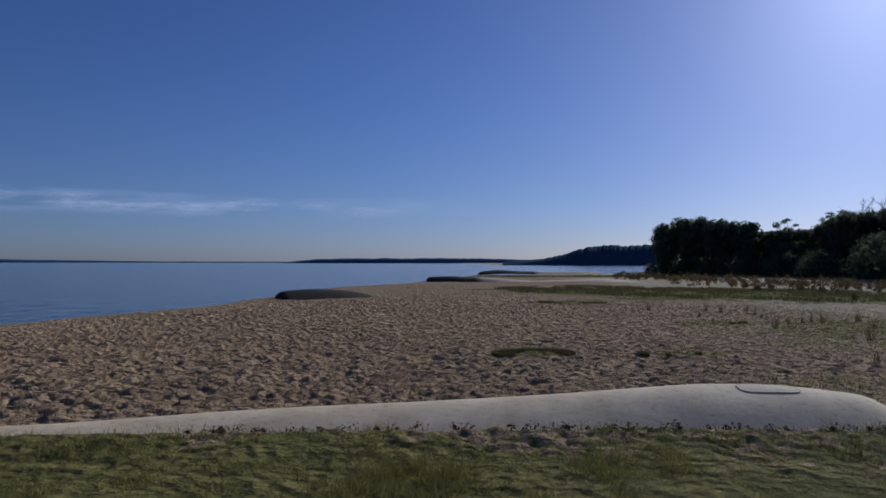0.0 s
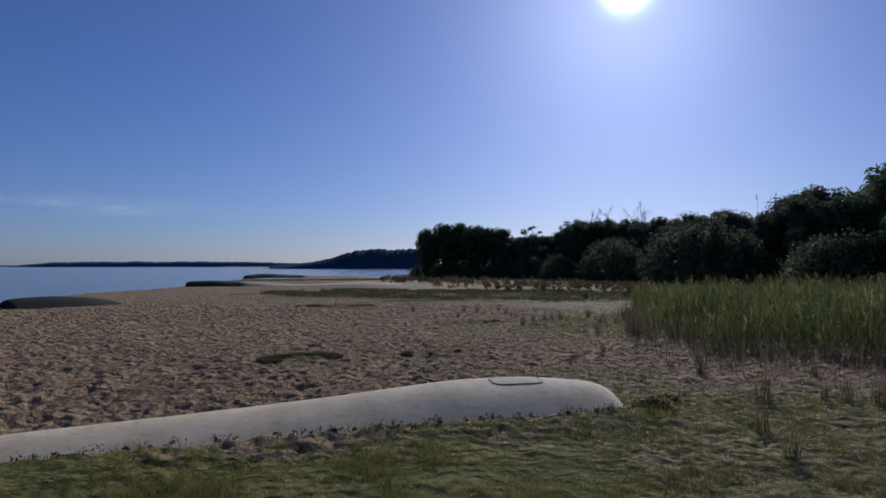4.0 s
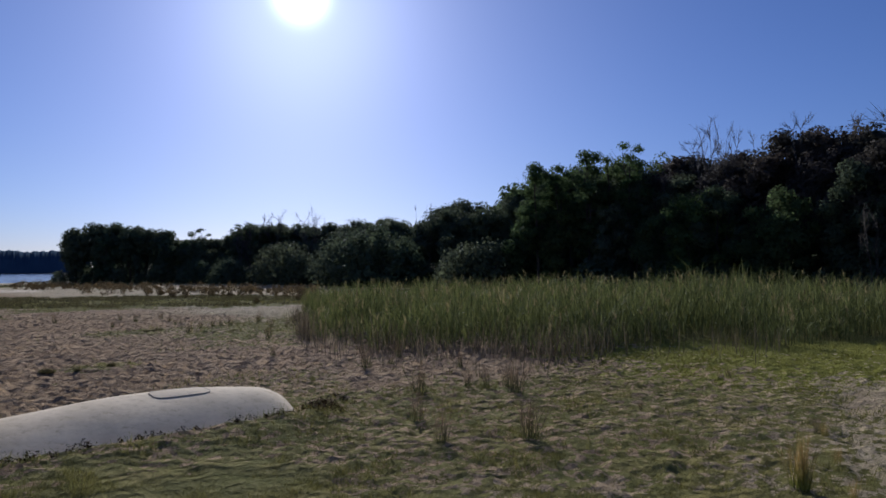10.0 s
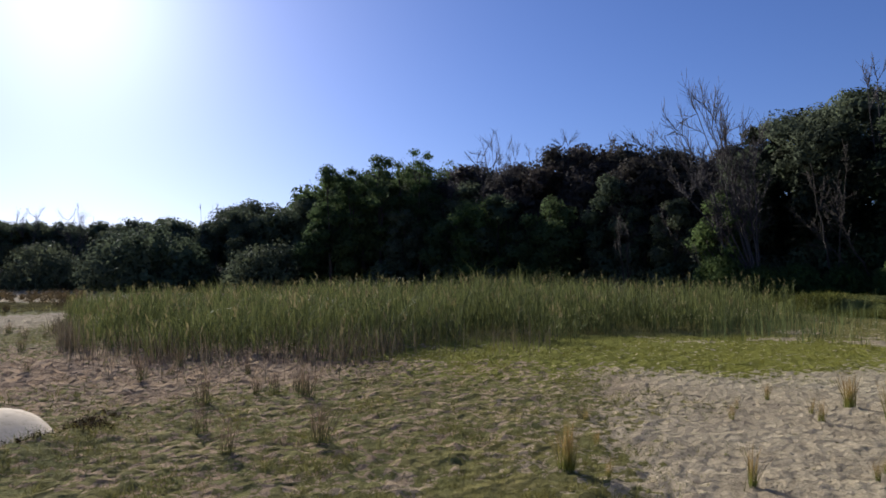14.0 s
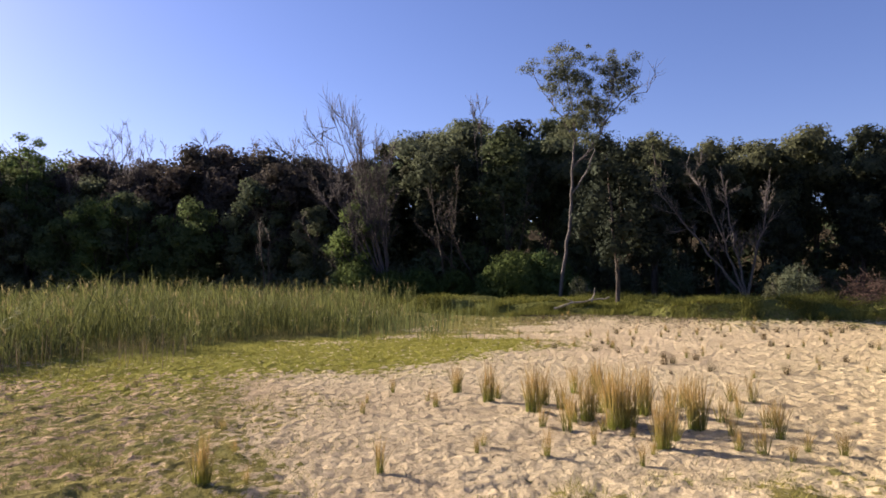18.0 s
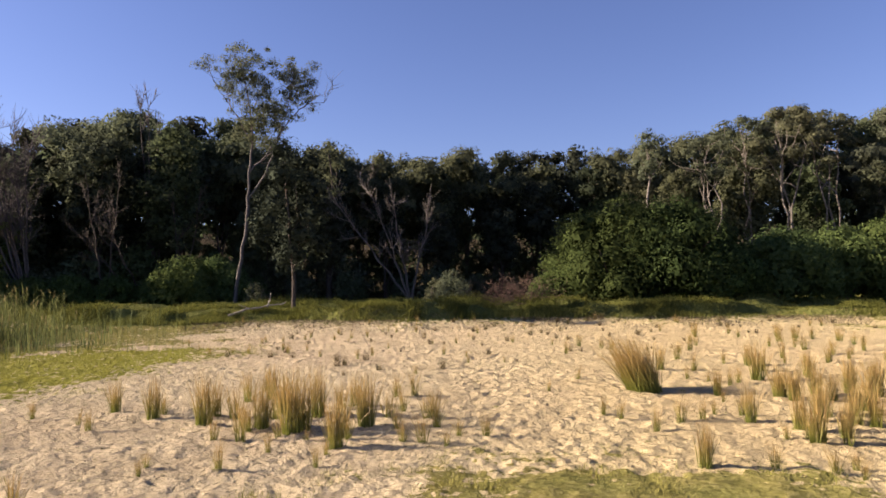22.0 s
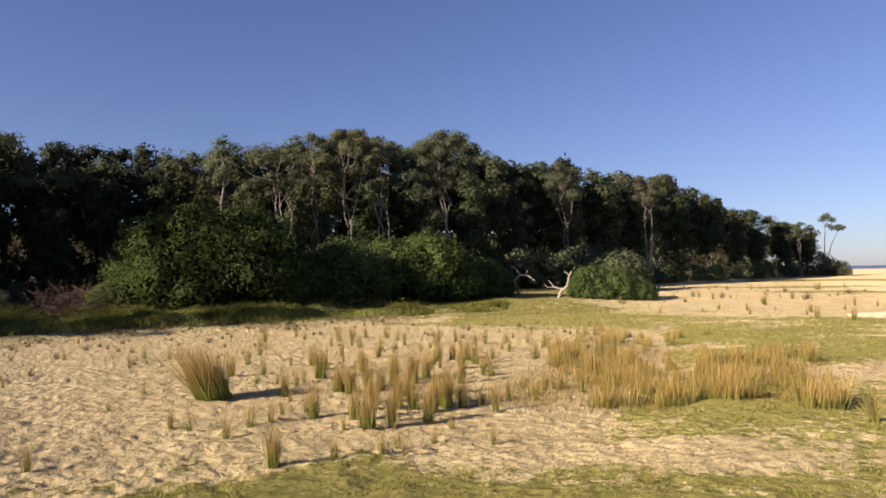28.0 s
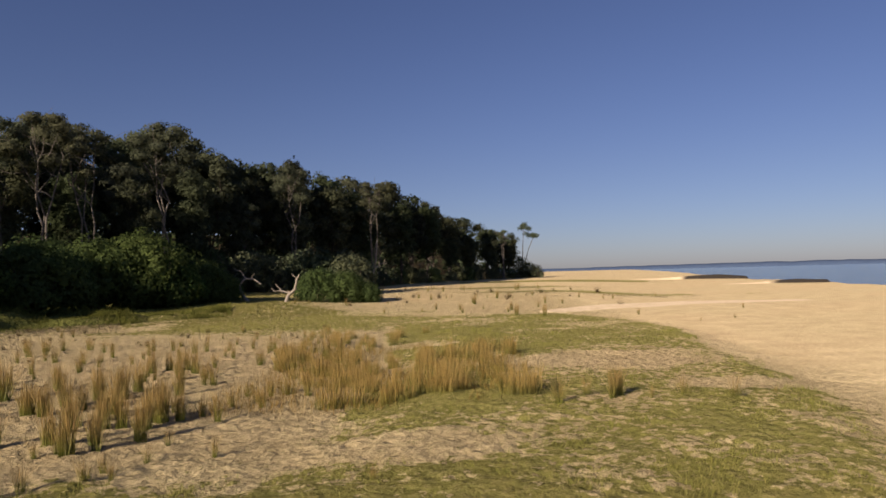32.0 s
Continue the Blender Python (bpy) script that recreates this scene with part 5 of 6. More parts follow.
    rising("umbrella_tree", 931, 29.7, 94, 3.7, 1.5, LEAF_DARK, BARK_GREY, "tree with bare stems under a flat umbrella crown", size=0.18, cover=200, stems=2, base=0.75, lobes=8, puff=0.34, squash=0.5, limbs=5)
    rising("umbrella_tree", 932, 182.4, 138, 3.6, 1.9, LEAF_DARK, BARK_GREY, "tree with bare stems under a flat umbrella crown", size=0.2, cover=200, stems=2, base=0.72, lobes=8, puff=0.34, squash=0.5, limbs=5)
    # the bright bush tree behind the swept dead one
    rising("wattle_tree", 935, 86.0, 37.0, 6.1, 1.75, LEAF_SHRUB, BARK_DARK, "bright yellow green bushy wattle in the gap of the wood", size=0.085, cover=700, stems=2, base=0.25, lobes=18)
    rising("wattle_tree", 936, 66.8, 49, 6.3, 2.9, LEAF_SHRUB, BARK_DARK, "bright green domed wattle before the slope", size=0.10, cover=480, stems=2, base=0.1, lobes=24)
    rising("wattle_tree", 937, 72.2, 49, 5.2, 2.2, LEAF_GREEN, BARK_DARK, "mid green domed wattle before the slope", size=0.10, cover=480, stems=2, base=0.1, lobes=24)


stand_outs()


def two_crowned_tree():
    """Thin bare forked stems under two small flat crowns, beyond the wood's end."""
    rng = np.random.default_rng(940)
    root = tagged(new("umbrella_tree"), "thin forked bare stems under two small flat dark crowns", "tree")
    tips = []
    for top, rad in (((-0.6, 0.3, 11.6), 0.16), ((-3.0, 0, 9.8), 0.12), ((2.6, 0.4, 8.2), 0.10)):
        p = np.array([(0, 0, -0.3), (top[0] * 0.2, 0, 3.0), (top[0] * 0.5, top[1], top[2] * 0.65), top])
        q = np.linspace(0, 3, 10)
        p = np.stack([np.interp(q, np.arange(4), p[:, c]) for c in range(3)], -1)
        part("trunk", mesh_from("trunk", *tube_mesh([(p, np.linspace(rad, 0.06, 10))], 6), BARK_PALE, True), root)
        tips += [np.array(top) + rng.normal(0, 1, 3) * [0.75, 0.75, 0.3] * (1.0 if top[2] > 9 else 0.6) for _ in range(6)]
    c = np.concatenate([clump(rng, t, 0.85, 90, 0.7) for t in tips])
    part("crown", mesh_from("crown", *leaf_quads(rng, c, 0.26), LEAF_DARK), root)
    return at(root, *polar(183.9, 158))


two_crowned_tree()


def leaning_trunks():
    """Old trees that lean out over the bank, mostly bare: bearing, distance, and bearing and angle of each tip."""
    old = "old leaning tree with bare grey stems before the dark wood"
    for k, (az, r, tips) in enumerate(((117.2, 34, ((109.8, 9.6), (113.6, 9.4), (115.6, 8.6), (119.0, 9.2))), (96.4, 35.5, ((91.2, 5.6), (93.4, 6.4))), (86.4, 37, ((81.8, 5.0),)), (99.0, 35.5, ((98.2, 8.5), (100.4, 9.0))), (93.6, 35.5, ((92.2, 9.2), (94.4, 8.2))), (78.6, 39, ((78.2, 4.6), (79.0, 4.0))))):
        fan_tree("leaning_tree", np.random.default_rng(950 + k), az, r, tips, BARK_GREY if k == 0 else BARK_DARK, old, "tree", 0.075 if k == 0 else 0.05, 9 if k == 0 else 4, 1.2, 0.75, LEAF_SHADED if k == 3 else None)


leaning_trunks()


def snags_and_driftwood():
    rng = np.random.default_rng(970)
    def limb_thing(name, label, paths, x, y, mat, category, size=1.0):
        root = tagged(new(name), label, category)
        for k, (pts, r0, r1) in enumerate(paths):
            p = np.array(pts, float)
            q = np.linspace(0, len(p) - 1, 3 * len(p))
            p = np.stack([np.interp(q, np.arange(len(p)), p[:, c]) for c in range(3)], -1) + rng.normal(0, 0.015, (len(q), 3))
            part("trunk" if k == 0 else "limb", mesh_from("wood", *tube_mesh([(p, np.linspace(r0, r1, len(p)))], 7), mat, True), root)
        return at(root, x, y, 0.0, size)

    # twisted dead trees beside the shrubs, on a patch of bare sand
    limb_thing("driftwood_tree", "twisted pale dead tree bent over the sand", [([(0, 0, -0.2), (0.6, 0.1, 0.6), (0.9, 0, 1.5), (0.3, 0, 2.1), (-0.6, 0, 1.9), (-1.1, 0, 1.5)], 0.16, 0.05), ([(0.9, 0, 1.5), (1.5, 0, 1.7), (1.8, 0, 1.3)], 0.08, 0.03), ([(0.3, 0, 2.1), (0.7, 0.2, 2.7), (1.3, 0.1, 2.9)], 0.06, 0.02), ([(-0.2, 0, 2.0), (-0.5, 0.1, 2.5)], 0.05, 0.02)], *polar(161.4, 38.6), DRIFT, "dead tree", 0.6)
    limb_thing("driftwood_tree", "upright twisted pale dead tree stump with two arms", [([(0, 0, -0.2), (-0.3, 0, 0.6), (-0.9, 0, 1.1), (-1.1, 0, 2.0), (-1.3, 0, 2.4)], 0.18, 0.06), ([(-0.5, 0, 0.8), (0.3, 0, 1.0), (0.8, 0, 1.6)], 0.09, 0.03), ([(0.3, 0, 1.0), (0.9, 0.1, 1.0), (1.2, 0.1, 1.3)], 0.05, 0.02), ([(-1.1, 0, 2.0), (-0.6, 0, 2.5)], 0.05, 0.02)], *polar(164.2, 38.4), DRIFT, "dead tree", 0.62)
    limb_thing("bleached_snag", "bleached broken snag standing against the wood", [([(0, 0, -0.2), (-0.2, 0, 1.6), (-0.5, 0, 3.0), (-0.7, 0, 5.2)], 0.22, 0.06), ([(-0.3, 0, 2.0), (-1.0, 0, 2.6), (-1.5, 0, 2.7)], 0.08, 0.03)], *polar(171.3, 74), DRIFT, "dead tree")
    limb_thing("fallen_branch", "pale forked fallen branch on the grassy bank", [([(0.2, 1.2, -0.02), (0.1, 0.6, 0.2), (0, -0.2, 0.33), (-0.1, -0.9, 0.42)], 0.05, 0.02), ([(0, -0.2, 0.3), (0, -0.3, 0.55), (0.1, -0.35, 0.8)], 0.035, 0.015), ([(0.1, 0.4, 0.22), (0.2, 0.8, 0.4)], 0.025, 0.01)], *polar(105.0, 26.4), DRIFT, "branch")
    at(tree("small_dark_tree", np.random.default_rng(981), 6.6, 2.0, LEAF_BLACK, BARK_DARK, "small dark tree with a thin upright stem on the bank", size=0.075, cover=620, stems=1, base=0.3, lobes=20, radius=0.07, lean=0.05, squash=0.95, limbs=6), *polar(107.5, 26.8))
    # a heap of dead reddish branches
    root = tagged(new("brush_pile"), "heap of dead reddish brown branches under the trees", "brush pile")
    for k in range(170):
        a = rng.uniform(0, 6.28)
        px, py = rng.normal(0, 0.6, 2)
        p = branch(rng, (px, py, rng.uniform(0, 0.9) * math.exp(-px * px - py * py)), (math.cos(a), math.sin(a), rng.uniform(-0.1, 0.7)), rng.uniform(0.4, 1.0), 0.5, 0, 4)
        p[:, 2] = np.maximum(p[:, 2], 0.02)
        part("dead_branch", mesh_from("dead_branch", *tube_mesh([(p, np.linspace(0.009, 0.004, len(p)))], 3), DEADWOOD, True), root)
    at(root, *polar(125.0, 29.0), 0.0, 1.2)
    copy_thing(root, Matrix.LocRotScale((*polar(127.4, 29.0), float(level(*polar(127.4, 29.0)))), Euler((0, 0, 2)), (0.95, 0.95, 0.95)))


snags_and_driftwood()


# ---- reeds ----
REED_EDGE = [(13.5, 19.8), (9.9, 14.0), (9.8, 10.7), (11.3, 8.2), (13.3, 7.8), (17.0, 5.2), (20.6, 0.9), (26.0, -1.6), (34, 0.5), (36, 12), (33, 24), (24, 33)]


def inside(x, y, poly):
    hit = np.zeros(len(x), bool)
    for (ax, ay), (bx, by) in zip(poly, poly[1:] + poly[:1]):
        cross = ((ay > y) != (by > y)) & (x < (bx - ax) * (y - ay) / (by - ay + 1e-12) + ax)
        hit ^= cross
    return hit


def reeds():
    rng = np.random.default_rng(51)
    x, y = rng.uniform(8, 37, 70000), rng.uniform(-5, 34, 70000)
    n = 3.0 * (fnoise(x, y, 1.6, 71) - 0.5)
    az, r = bearing(x, y), np.hypot(x, y)
    keep = inside(x + n, y + n, REED_EDGE) & (rng.random(70000) < np.clip(1.25 - (r - 13) / 26, 0.35, 1) * (1 - 0.85 * smooth(az + 9 * (fnoise(x, y, 1.2, 73) - 0.5), 83, 93)))
    x, y, az, r = x[keep][:12500], y[keep][:12500], az[keep][:12500], r[keep][:12500]
    edge = np.full(len(x), 9.0)
    for (ax, ay), (bx, by) in zip(REED_EDGE[:7], REED_EDGE[1:8]):
        t = np.clip(((x - ax) * (bx - ax) + (y - ay) * (by - ay)) / ((bx - ax) ** 2 + (by - ay) ** 2), 0, 1)
        edge = np.minimum(edge, np.hypot(x - ax - t * (bx - ax), y - ay - t * (by - ay)))
    h = np.interp(az, [34, 40, 62, 67, 72, 80, 88, 94], [0.85, 1.05, 1.26, 1.55, 1.42, 1.25, 1.05, 0.8]) * (0.45 + 0.95 * fnoise(x, y, 1.5, 81)) * rng.uniform(0.5, 1.2, len(x))
    h *= 0.55 + 0.45 * smooth(edge, 0.0, 2.2)
    z = level(x, y)
    root = np.stack([x, y, z - 0.03], -1)
    sv, sf = blades(rng, root, h, 0.06, 0.013, 0.2)
    allv, allf, base = [sv], [sf], len(sv)
    for k in range(4):
        q = root + np.stack([rng.normal(0, 0.03, len(x)), rng.normal(0, 0.03, len(x)), h * (0.2 + 0.17 * k)], -1)
        v, f = blades(rng, q, h * 0.36, 0.52, 0.023, 1.1)
        allv.append(v), allf.append(f + base)
        base += len(v)
    tagged(new("reed_bed", mesh_from("reed_bed", np.concatenate(allv), np.concatenate(allf), REED)), "dense stand of tall green reeds with pale tips", "reeds", kind="stuff")
    # dead stalks stand thin before the green ones
    n = 2600
    k, u = rng.integers(0, 5, n), rng.random(n)
    e = np.array(REED_EDGE)
    p = e[k] * (1 - u[:, None]) + e[k + 1] * u[:, None]
    p = p * (1 - (np.abs(rng.normal(0, 1.3, n)) - 0.6) / np.hypot(p[:, 0], p[:, 1]))[:, None] + rng.normal(0, 0.15, (n, 2))
    p = p[fnoise(p[:, 0], p[:, 1], 0.9, 88) > 0.46]
    v, f = blades(rng, np.stack([p[:, 0], p[:, 1], level(p[:, 0], p[:, 1]) - 0.03], -1), rng.uniform(0.25, 0.85, len(p)), 0.22, 0.011, 0.3)
    tagged(new("dead_reeds", mesh_from("dead_reeds", v, f, REED_DEAD)), "thin dry brown reed stalks before the green stand", "reeds", kind="stuff")
    n = 2600
    sx, sy = rng.uniform(17.5, 27, n), rng.uniform(-5.5, 1.8, n)
    out = (fnoise(sx, sy, 1.1, 89) > 0.45) & (rng.random(n) < smooth(sy + 0.25 * (sx - 17), -3.0, 1.5))
    sx, sy = sx[out], sy[out]
    v, f = blades(rng, np.stack([sx, sy, level(sx, sy) - 0.03], -1), rng.uniform(0.3, 1.05, len(sx)) * np.where(rng.random(len(sx)) < 0.4, 1.0, 0.6), 0.12, 0.016, 0.3)
    tagged(new("straggling_reeds", mesh_from("straggling_reeds", v, f, REED)), "thin straggling green reed stalks at the bank's foot", "reeds", kind="stuff")
    top = rng.random(len(x)) < 0.09
    q = root[top] + np.stack([0 * x[top], 0 * x[top], h[top] * 0.9], -1)
    c = np.repeat(q, 4, 0) + rng.normal(0, 0.02, (4 * len(q), 3)) + np.tile(np.array([[0, 0, 0.0], [0, 0, 0.06], [0, 0, 0.12], [0, 0, 0.17]]), (len(q), 1))
    v, f = blades(rng, c, 0.16, 0.5, 0.03, 0.6)
    tagged(new("reed_plumes", mesh_from("reed_plumes", v, f, REED_PLUME)), "pale feathery seed heads over the reeds", "reeds", kind="stuff")


reeds()


# ---- turf and rushes ----
def turf_blades():
    rng = np.random.default_rng(61)
    n = 1000000
    r = 4.0 + 36 * rng.random(n) ** 2.4
    a = rng.uniform(radians(-36), radians(214), n)
    x, y = r * np.sin(a), r * np.cos(a)
    t = turf(x, y)
    keep = rng.random(n) < t ** 1.1 * (0.22 + 0.78 * smooth(fnoise(x, y, 0.4, 91), 0.42, 0.6))
    x, y, r = x[keep][:270000], y[keep][:270000], r[keep][:270000]
    root = np.stack([x, y, level(x, y) - 0.01], -1)
    h = (0.03 + 0.05 * fnoise(x, y, 0.8, 95)) * (1 + r / 40) * (0.7 + 1.3 * smooth(fnoise(x, y, 0.33, 96), 0.5, 0.68)) * np.where(y < -3, 0.55, 0.85)
    south = y + 2.0 * (rng.random(len(y)) - 0.5) < -5.0
    damp = ~south & (fresh(x, y) > rng.random(len(x)))
    for name, pick, mat, label in (("turf_grass", ~south & ~damp, GRASS, "short green and olive coastal grass"), ("fresh_grass", damp, GRASS_FRESH, "vivid yellow green short grass on damp ground before the reeds"), ("straw_grass", south, GRASS_DRY, "short straw coloured and green coastal grass")):
        v, f = grass_blades(rng, root[pick], h[pick], 0.8, 0.0045 + r[pick] * 0.0004)
        tagged(new(name, mesh_from(name, v, f, mat)), label, "grass", kind="stuff")
    # longer grass that hangs over the bank's edge
    n = 90000
    az = rng.uniform(82, 160, n)
    r = np.interp(az, BANK_AZ, BANK_R) + rng.uniform(-0.9, 1.0, n) + 4.5 * rng.random(n) ** 3
    x, y = r * np.sin(np.radians(az)), r * np.cos(np.radians(az))
    keep = (rng.random(n) < turf(x, y) ** 2) & (fnoise(x, y, 1.1, 97) > 0.40)
    x, y = x[keep], y[keep]
    root = np.stack([x, y, level(x, y) - 0.01], -1)
    v, f = grass_blades(rng, root, 0.07 + 0.26 * smooth(fnoise(x, y, 1.3, 98), 0.3, 0.7), 0.9, 0.022)
    tagged(new("bank_grass", mesh_from("bank_grass", v, f, GRASS_BANK)), "longer green grass in humps along the bank", "grass", kind="stuff")
    # dark low turf on the far strip, and creeping patches on the open sand
    n = 60000
    k = rng.integers(0, 10, n)
    spots = np.array([(15.0, 39.0, 13.0, 7.6, -32), (15.0, 39.0, 13.0, 7.6, -32), (15.0, 39.0, 13.0, 7.6, -32), (15.0, 39.0, 13.0, 7.6, -32), (20.0, 85.0, 20.0, 5.0, 10),
                      (5.6, 29.5, 1.5, 0.9, 0), (1.7, 12.9, 0.8, 0.45, 0), (4.5, 12.9, 0.9, 0.3, 10), (7.8, 19.7, 1.3, 0.4, -10), (-7.5, -42.0, 6.0, 1.6, -8)])[k]
    a, q = rng.uniform(0, 6.28, n), np.sqrt(rng.random(n))
    u, w, t = q * np.cos(a) * spots[:, 2], q * np.sin(a) * spots[:, 3], np.radians(spots[:, 4])
    x, y = spots[:, 0] + u * np.cos(t) - w * np.sin(t), spots[:, 1] + u * np.sin(t) + w * np.cos(t)
    keep = (fnoise(x, y, 0.9, 103) > np.where(k < 5, 0.40, 0.53)) & ((k > 4) | (turf(x, y) > 0.5))
    x, y, k = x[keep], y[keep], k[keep]
    root = np.stack([x, y, level(x, y) - 0.02], -1)
    h = np.where(k < 5, 0.16, 0.07) * (0.5 + fnoise(x, y, 2.0, 105))
    v, f = grass_blades(rng, root, h, 0.6, np.where(k < 5, 0.05, 0.012))
    tagged(new("creeping_turf", mesh_from("creeping_turf", v, f, CREEPER)), "dark green low creeping turf on the open sand", "grass", kind="stuff")


turf_blades()


# rush tufts: x, y, height in metres
RUSH_A = [(5.77, 1.68, 0.41), (7.69, 2.00, 0.18), (6.64, 1.63, 0.19), (5.69, 1.30, 0.18), (8.52, 0.53, 0.21), (9.24, 0.51, 0.15), (5.99, 0.23, 0.32), (10.02, 0.19, 0.25), (9.25, -0.30, 0.20), (8.84, -0.39, 0.26), (9.93, -0.75, 0.40), (6.59, -0.68, 0.16), (6.81, -0.77, 0.19), (9.22, -1.12, 0.49), (9.39, -1.26, 0.31), (18.77, -3.13, 0.22), (17.16, -3.10, 0.20), (8.46, -1.58, 0.57), (15.77, -3.07, 0.28), (7.59, -1.52, 0.26), (8.86, -1.79, 0.42), (6.35, -1.31, 0.28), (16.30, -3.70, 0.19), (7.94, -1.91, 0.34), (15.68, -3.91, 0.26), (9.72, -2.42, 0.48), (18.06, -4.85, 0.23), (7.91, -2.12, 0.51), (10.47, -2.89, 0.35), (6.71, -1.86, 0.22)]
RUSH_B = [(9.71, -2.76, 0.45), (7.33, -2.14, 0.25), (8.62, -2.58, 0.44), (16.27, -4.88, 0.24), (15.35, -4.72, 0.26), (7.44, -2.32, 0.68), (7.55, -2.48, 0.58), (7.00, -2.35, 0.15), (15.61, -5.25, 0.20), (5.98, -2.09, 0.20), (8.16, -2.88, 0.57), (14.29, -5.11, 0.21), (6.28, -2.30, 0.18), (6.52, -2.48, 0.51), (8.46, -3.32, 0.38), (6.80, -2.71, 0.35), (8.55, -3.51, 0.42), (7.95, -3.39, 0.43), (7.33, -3.17, 0.57), (14.73, -6.53, 0.14), (7.59, -3.58, 0.39), (15.02, -7.09, 0.17), (6.97, -3.39, 0.29), (19.08, -9.29, 0.22), (6.40, -3.17, 0.26), (10.76, -5.61, 0.18), (6.22, -3.31, 0.33), (7.28, -3.94, 0.35), (7.38, -4.08, 0.36), (15.47, -8.56, 0.15)]
RUSH_C = [(6.00, -3.47, 0.19), (6.30, -3.79, 0.22), (12.53, -7.76, 0.15), (11.66, -7.26, 0.17), (16.10, -10.16, 0.13), (6.11, -4.02, 0.28), (11.27, -7.87, 0.14), (8.08, -6.44, 0.18), (11.66, -9.79, 0.33), (8.65, -7.50, 0.25), (6.32, -5.88, 0.26), (6.02, -5.86, 0.26), (5.34, -5.72, 0.28), (8.75, -9.51, 0.44), (5.52, -6.31, 0.35), (7.74, -9.03, 0.25), (8.37, -9.93, 0.33), (5.47, -6.62, 0.28), (4.02, -4.89, 0.37), (7.32, -9.02, 0.19), (5.61, -7.01, 0.22), (6.04, -7.73, 0.20), (6.92, -9.02, 0.28), (7.02, -9.36, 0.29), (5.41, -7.25, 0.26), (8.26, -11.28, 0.40), (7.03, -9.83, 0.59), (7.63, -10.80, 0.38), (3.70, -5.38, 0.25), (8.03, -12.04, 0.21)]
RUSH_D = [(4.37, -6.55, 0.19), (5.60, -8.58, 0.41), (4.52, -7.02, 0.43), (6.93, -10.97, 0.41), (4.23, -6.72, 0.28), (6.72, -10.71, 0.38), (5.69, -9.21, 0.43), (4.68, -7.66, 0.44), (4.93, -8.10, 0.37), (4.79, -7.98, 0.33), (3.34, -5.65, 0.25), (4.08, -7.12, 0.38), (3.90, -6.82, 0.34), (5.73, -10.11, 0.45), (6.13, -10.84, 0.34), (8.11, -14.42, 0.19), (5.13, -9.13, 0.33), (3.34, -5.95, 0.20), (3.11, -5.67, 0.19), (4.20, -7.89, 0.41), (5.36, -10.07, 0.44), (5.19, -9.78, 0.51), (5.29, -10.46, 0.45), (3.64, -7.22, 0.43), (7.36, -14.79, 0.22), (3.87, -7.81, 0.40), (3.12, -6.31, 0.19), (5.95, -12.06, 0.36), (4.30, -8.84, 0.30), (4.15, -8.55, 0.34)]
RUSH_E = [(6.05, -12.49, 0.44), (3.23, -6.99, 0.20), (5.84, -12.74, 0.37), (3.93, -8.71, 0.30), (5.58, -12.48, 0.36), (3.67, -8.29, 0.37), (5.17, -11.70, 0.41), (5.61, -12.99, 0.37), (5.20, -12.38, 0.43), (3.49, -8.50, 0.30), (4.83, -11.84, 0.28), (4.70, -11.64, 0.31), (2.54, -6.48, 0.22), (5.12, -13.12, 0.34), (3.15, -8.15, 0.39), (7.28, -19.30, 0.17), (3.30, -9.03, 0.31), (6.24, -17.55, 0.23), (7.34, -21.15, 0.28), (3.36, -9.88, 0.30), (6.21, -19.07, 0.25), (4.32, -13.41, 0.41), (2.87, -8.99, 0.31), (3.01, -9.84, 0.34), (4.88, -16.00, 0.42), (5.52, -18.91, 0.28), (3.92, -13.79, 0.48), (3.50, -12.89, 0.45), (3.44, -13.29, 0.41), (4.85, -19.10, 0.25)]
RUSH_F = [(2.46, -9.79, 0.38), (3.12, -14.12, 0.55), (2.78, -13.61, 0.59), (15.65, -97.88, 0.86), (0.83, -5.27, 0.14), (0.08, -35.21, 0.46), (-1.18, -38.57, 0.43), (-1.58, -30.88, 0.40), (-1.45, -24.80, 0.43), (-2.43, -24.47, 0.42), (-0.94, -8.16, 0.38), (-1.35, -8.64, 0.29), (-1.62, -8.44, 0.39), (-1.73, -8.61, 0.37), (-6.06, -25.90, 0.33), (-2.09, -8.40, 0.18), (-10.81, -41.76, 0.25), (-2.50, -8.54, 0.29), (-7.17, -22.25, 0.15), (-3.04, -8.32, 0.32), (-8.42, -22.75, 0.19), (-10.87, -28.42, 0.24), (-3.65, -8.62, 0.12)]
# dry brown ones before the reeds
RUSH_BROWN = [(9.72, 19.20, 0.27), (10.28, 19.53, 0.29), (10.71, 19.82, 0.25), (12.13, 19.98, 0.41), (9.54, 15.24, 0.37), (7.42, 11.68, 0.27), (11.79, 17.83, 0.25), (7.67, 9.19, 0.44), (8.38, 9.27, 0.21), (6.70, 6.85, 0.44), (5.47, 5.62, 0.36), (4.90, 4.69, 0.37), (5.60, 4.14, 0.48), (9.00, 8.17, 0.31), (7.54, 5.81, 0.49), (7.84, 6.20, 0.38), (7.67, 6.48, 0.34), (7.55, 6.69, 0.26), (9.23, 10.03, 0.34), (10.88, 4.18, 0.20), (7.83, 2.10, 0.20), (7.67, 4.00, 0.15)]
RUSHES = RUSH_A + RUSH_B + RUSH_C + RUSH_D + RUSH_E + RUSH_F


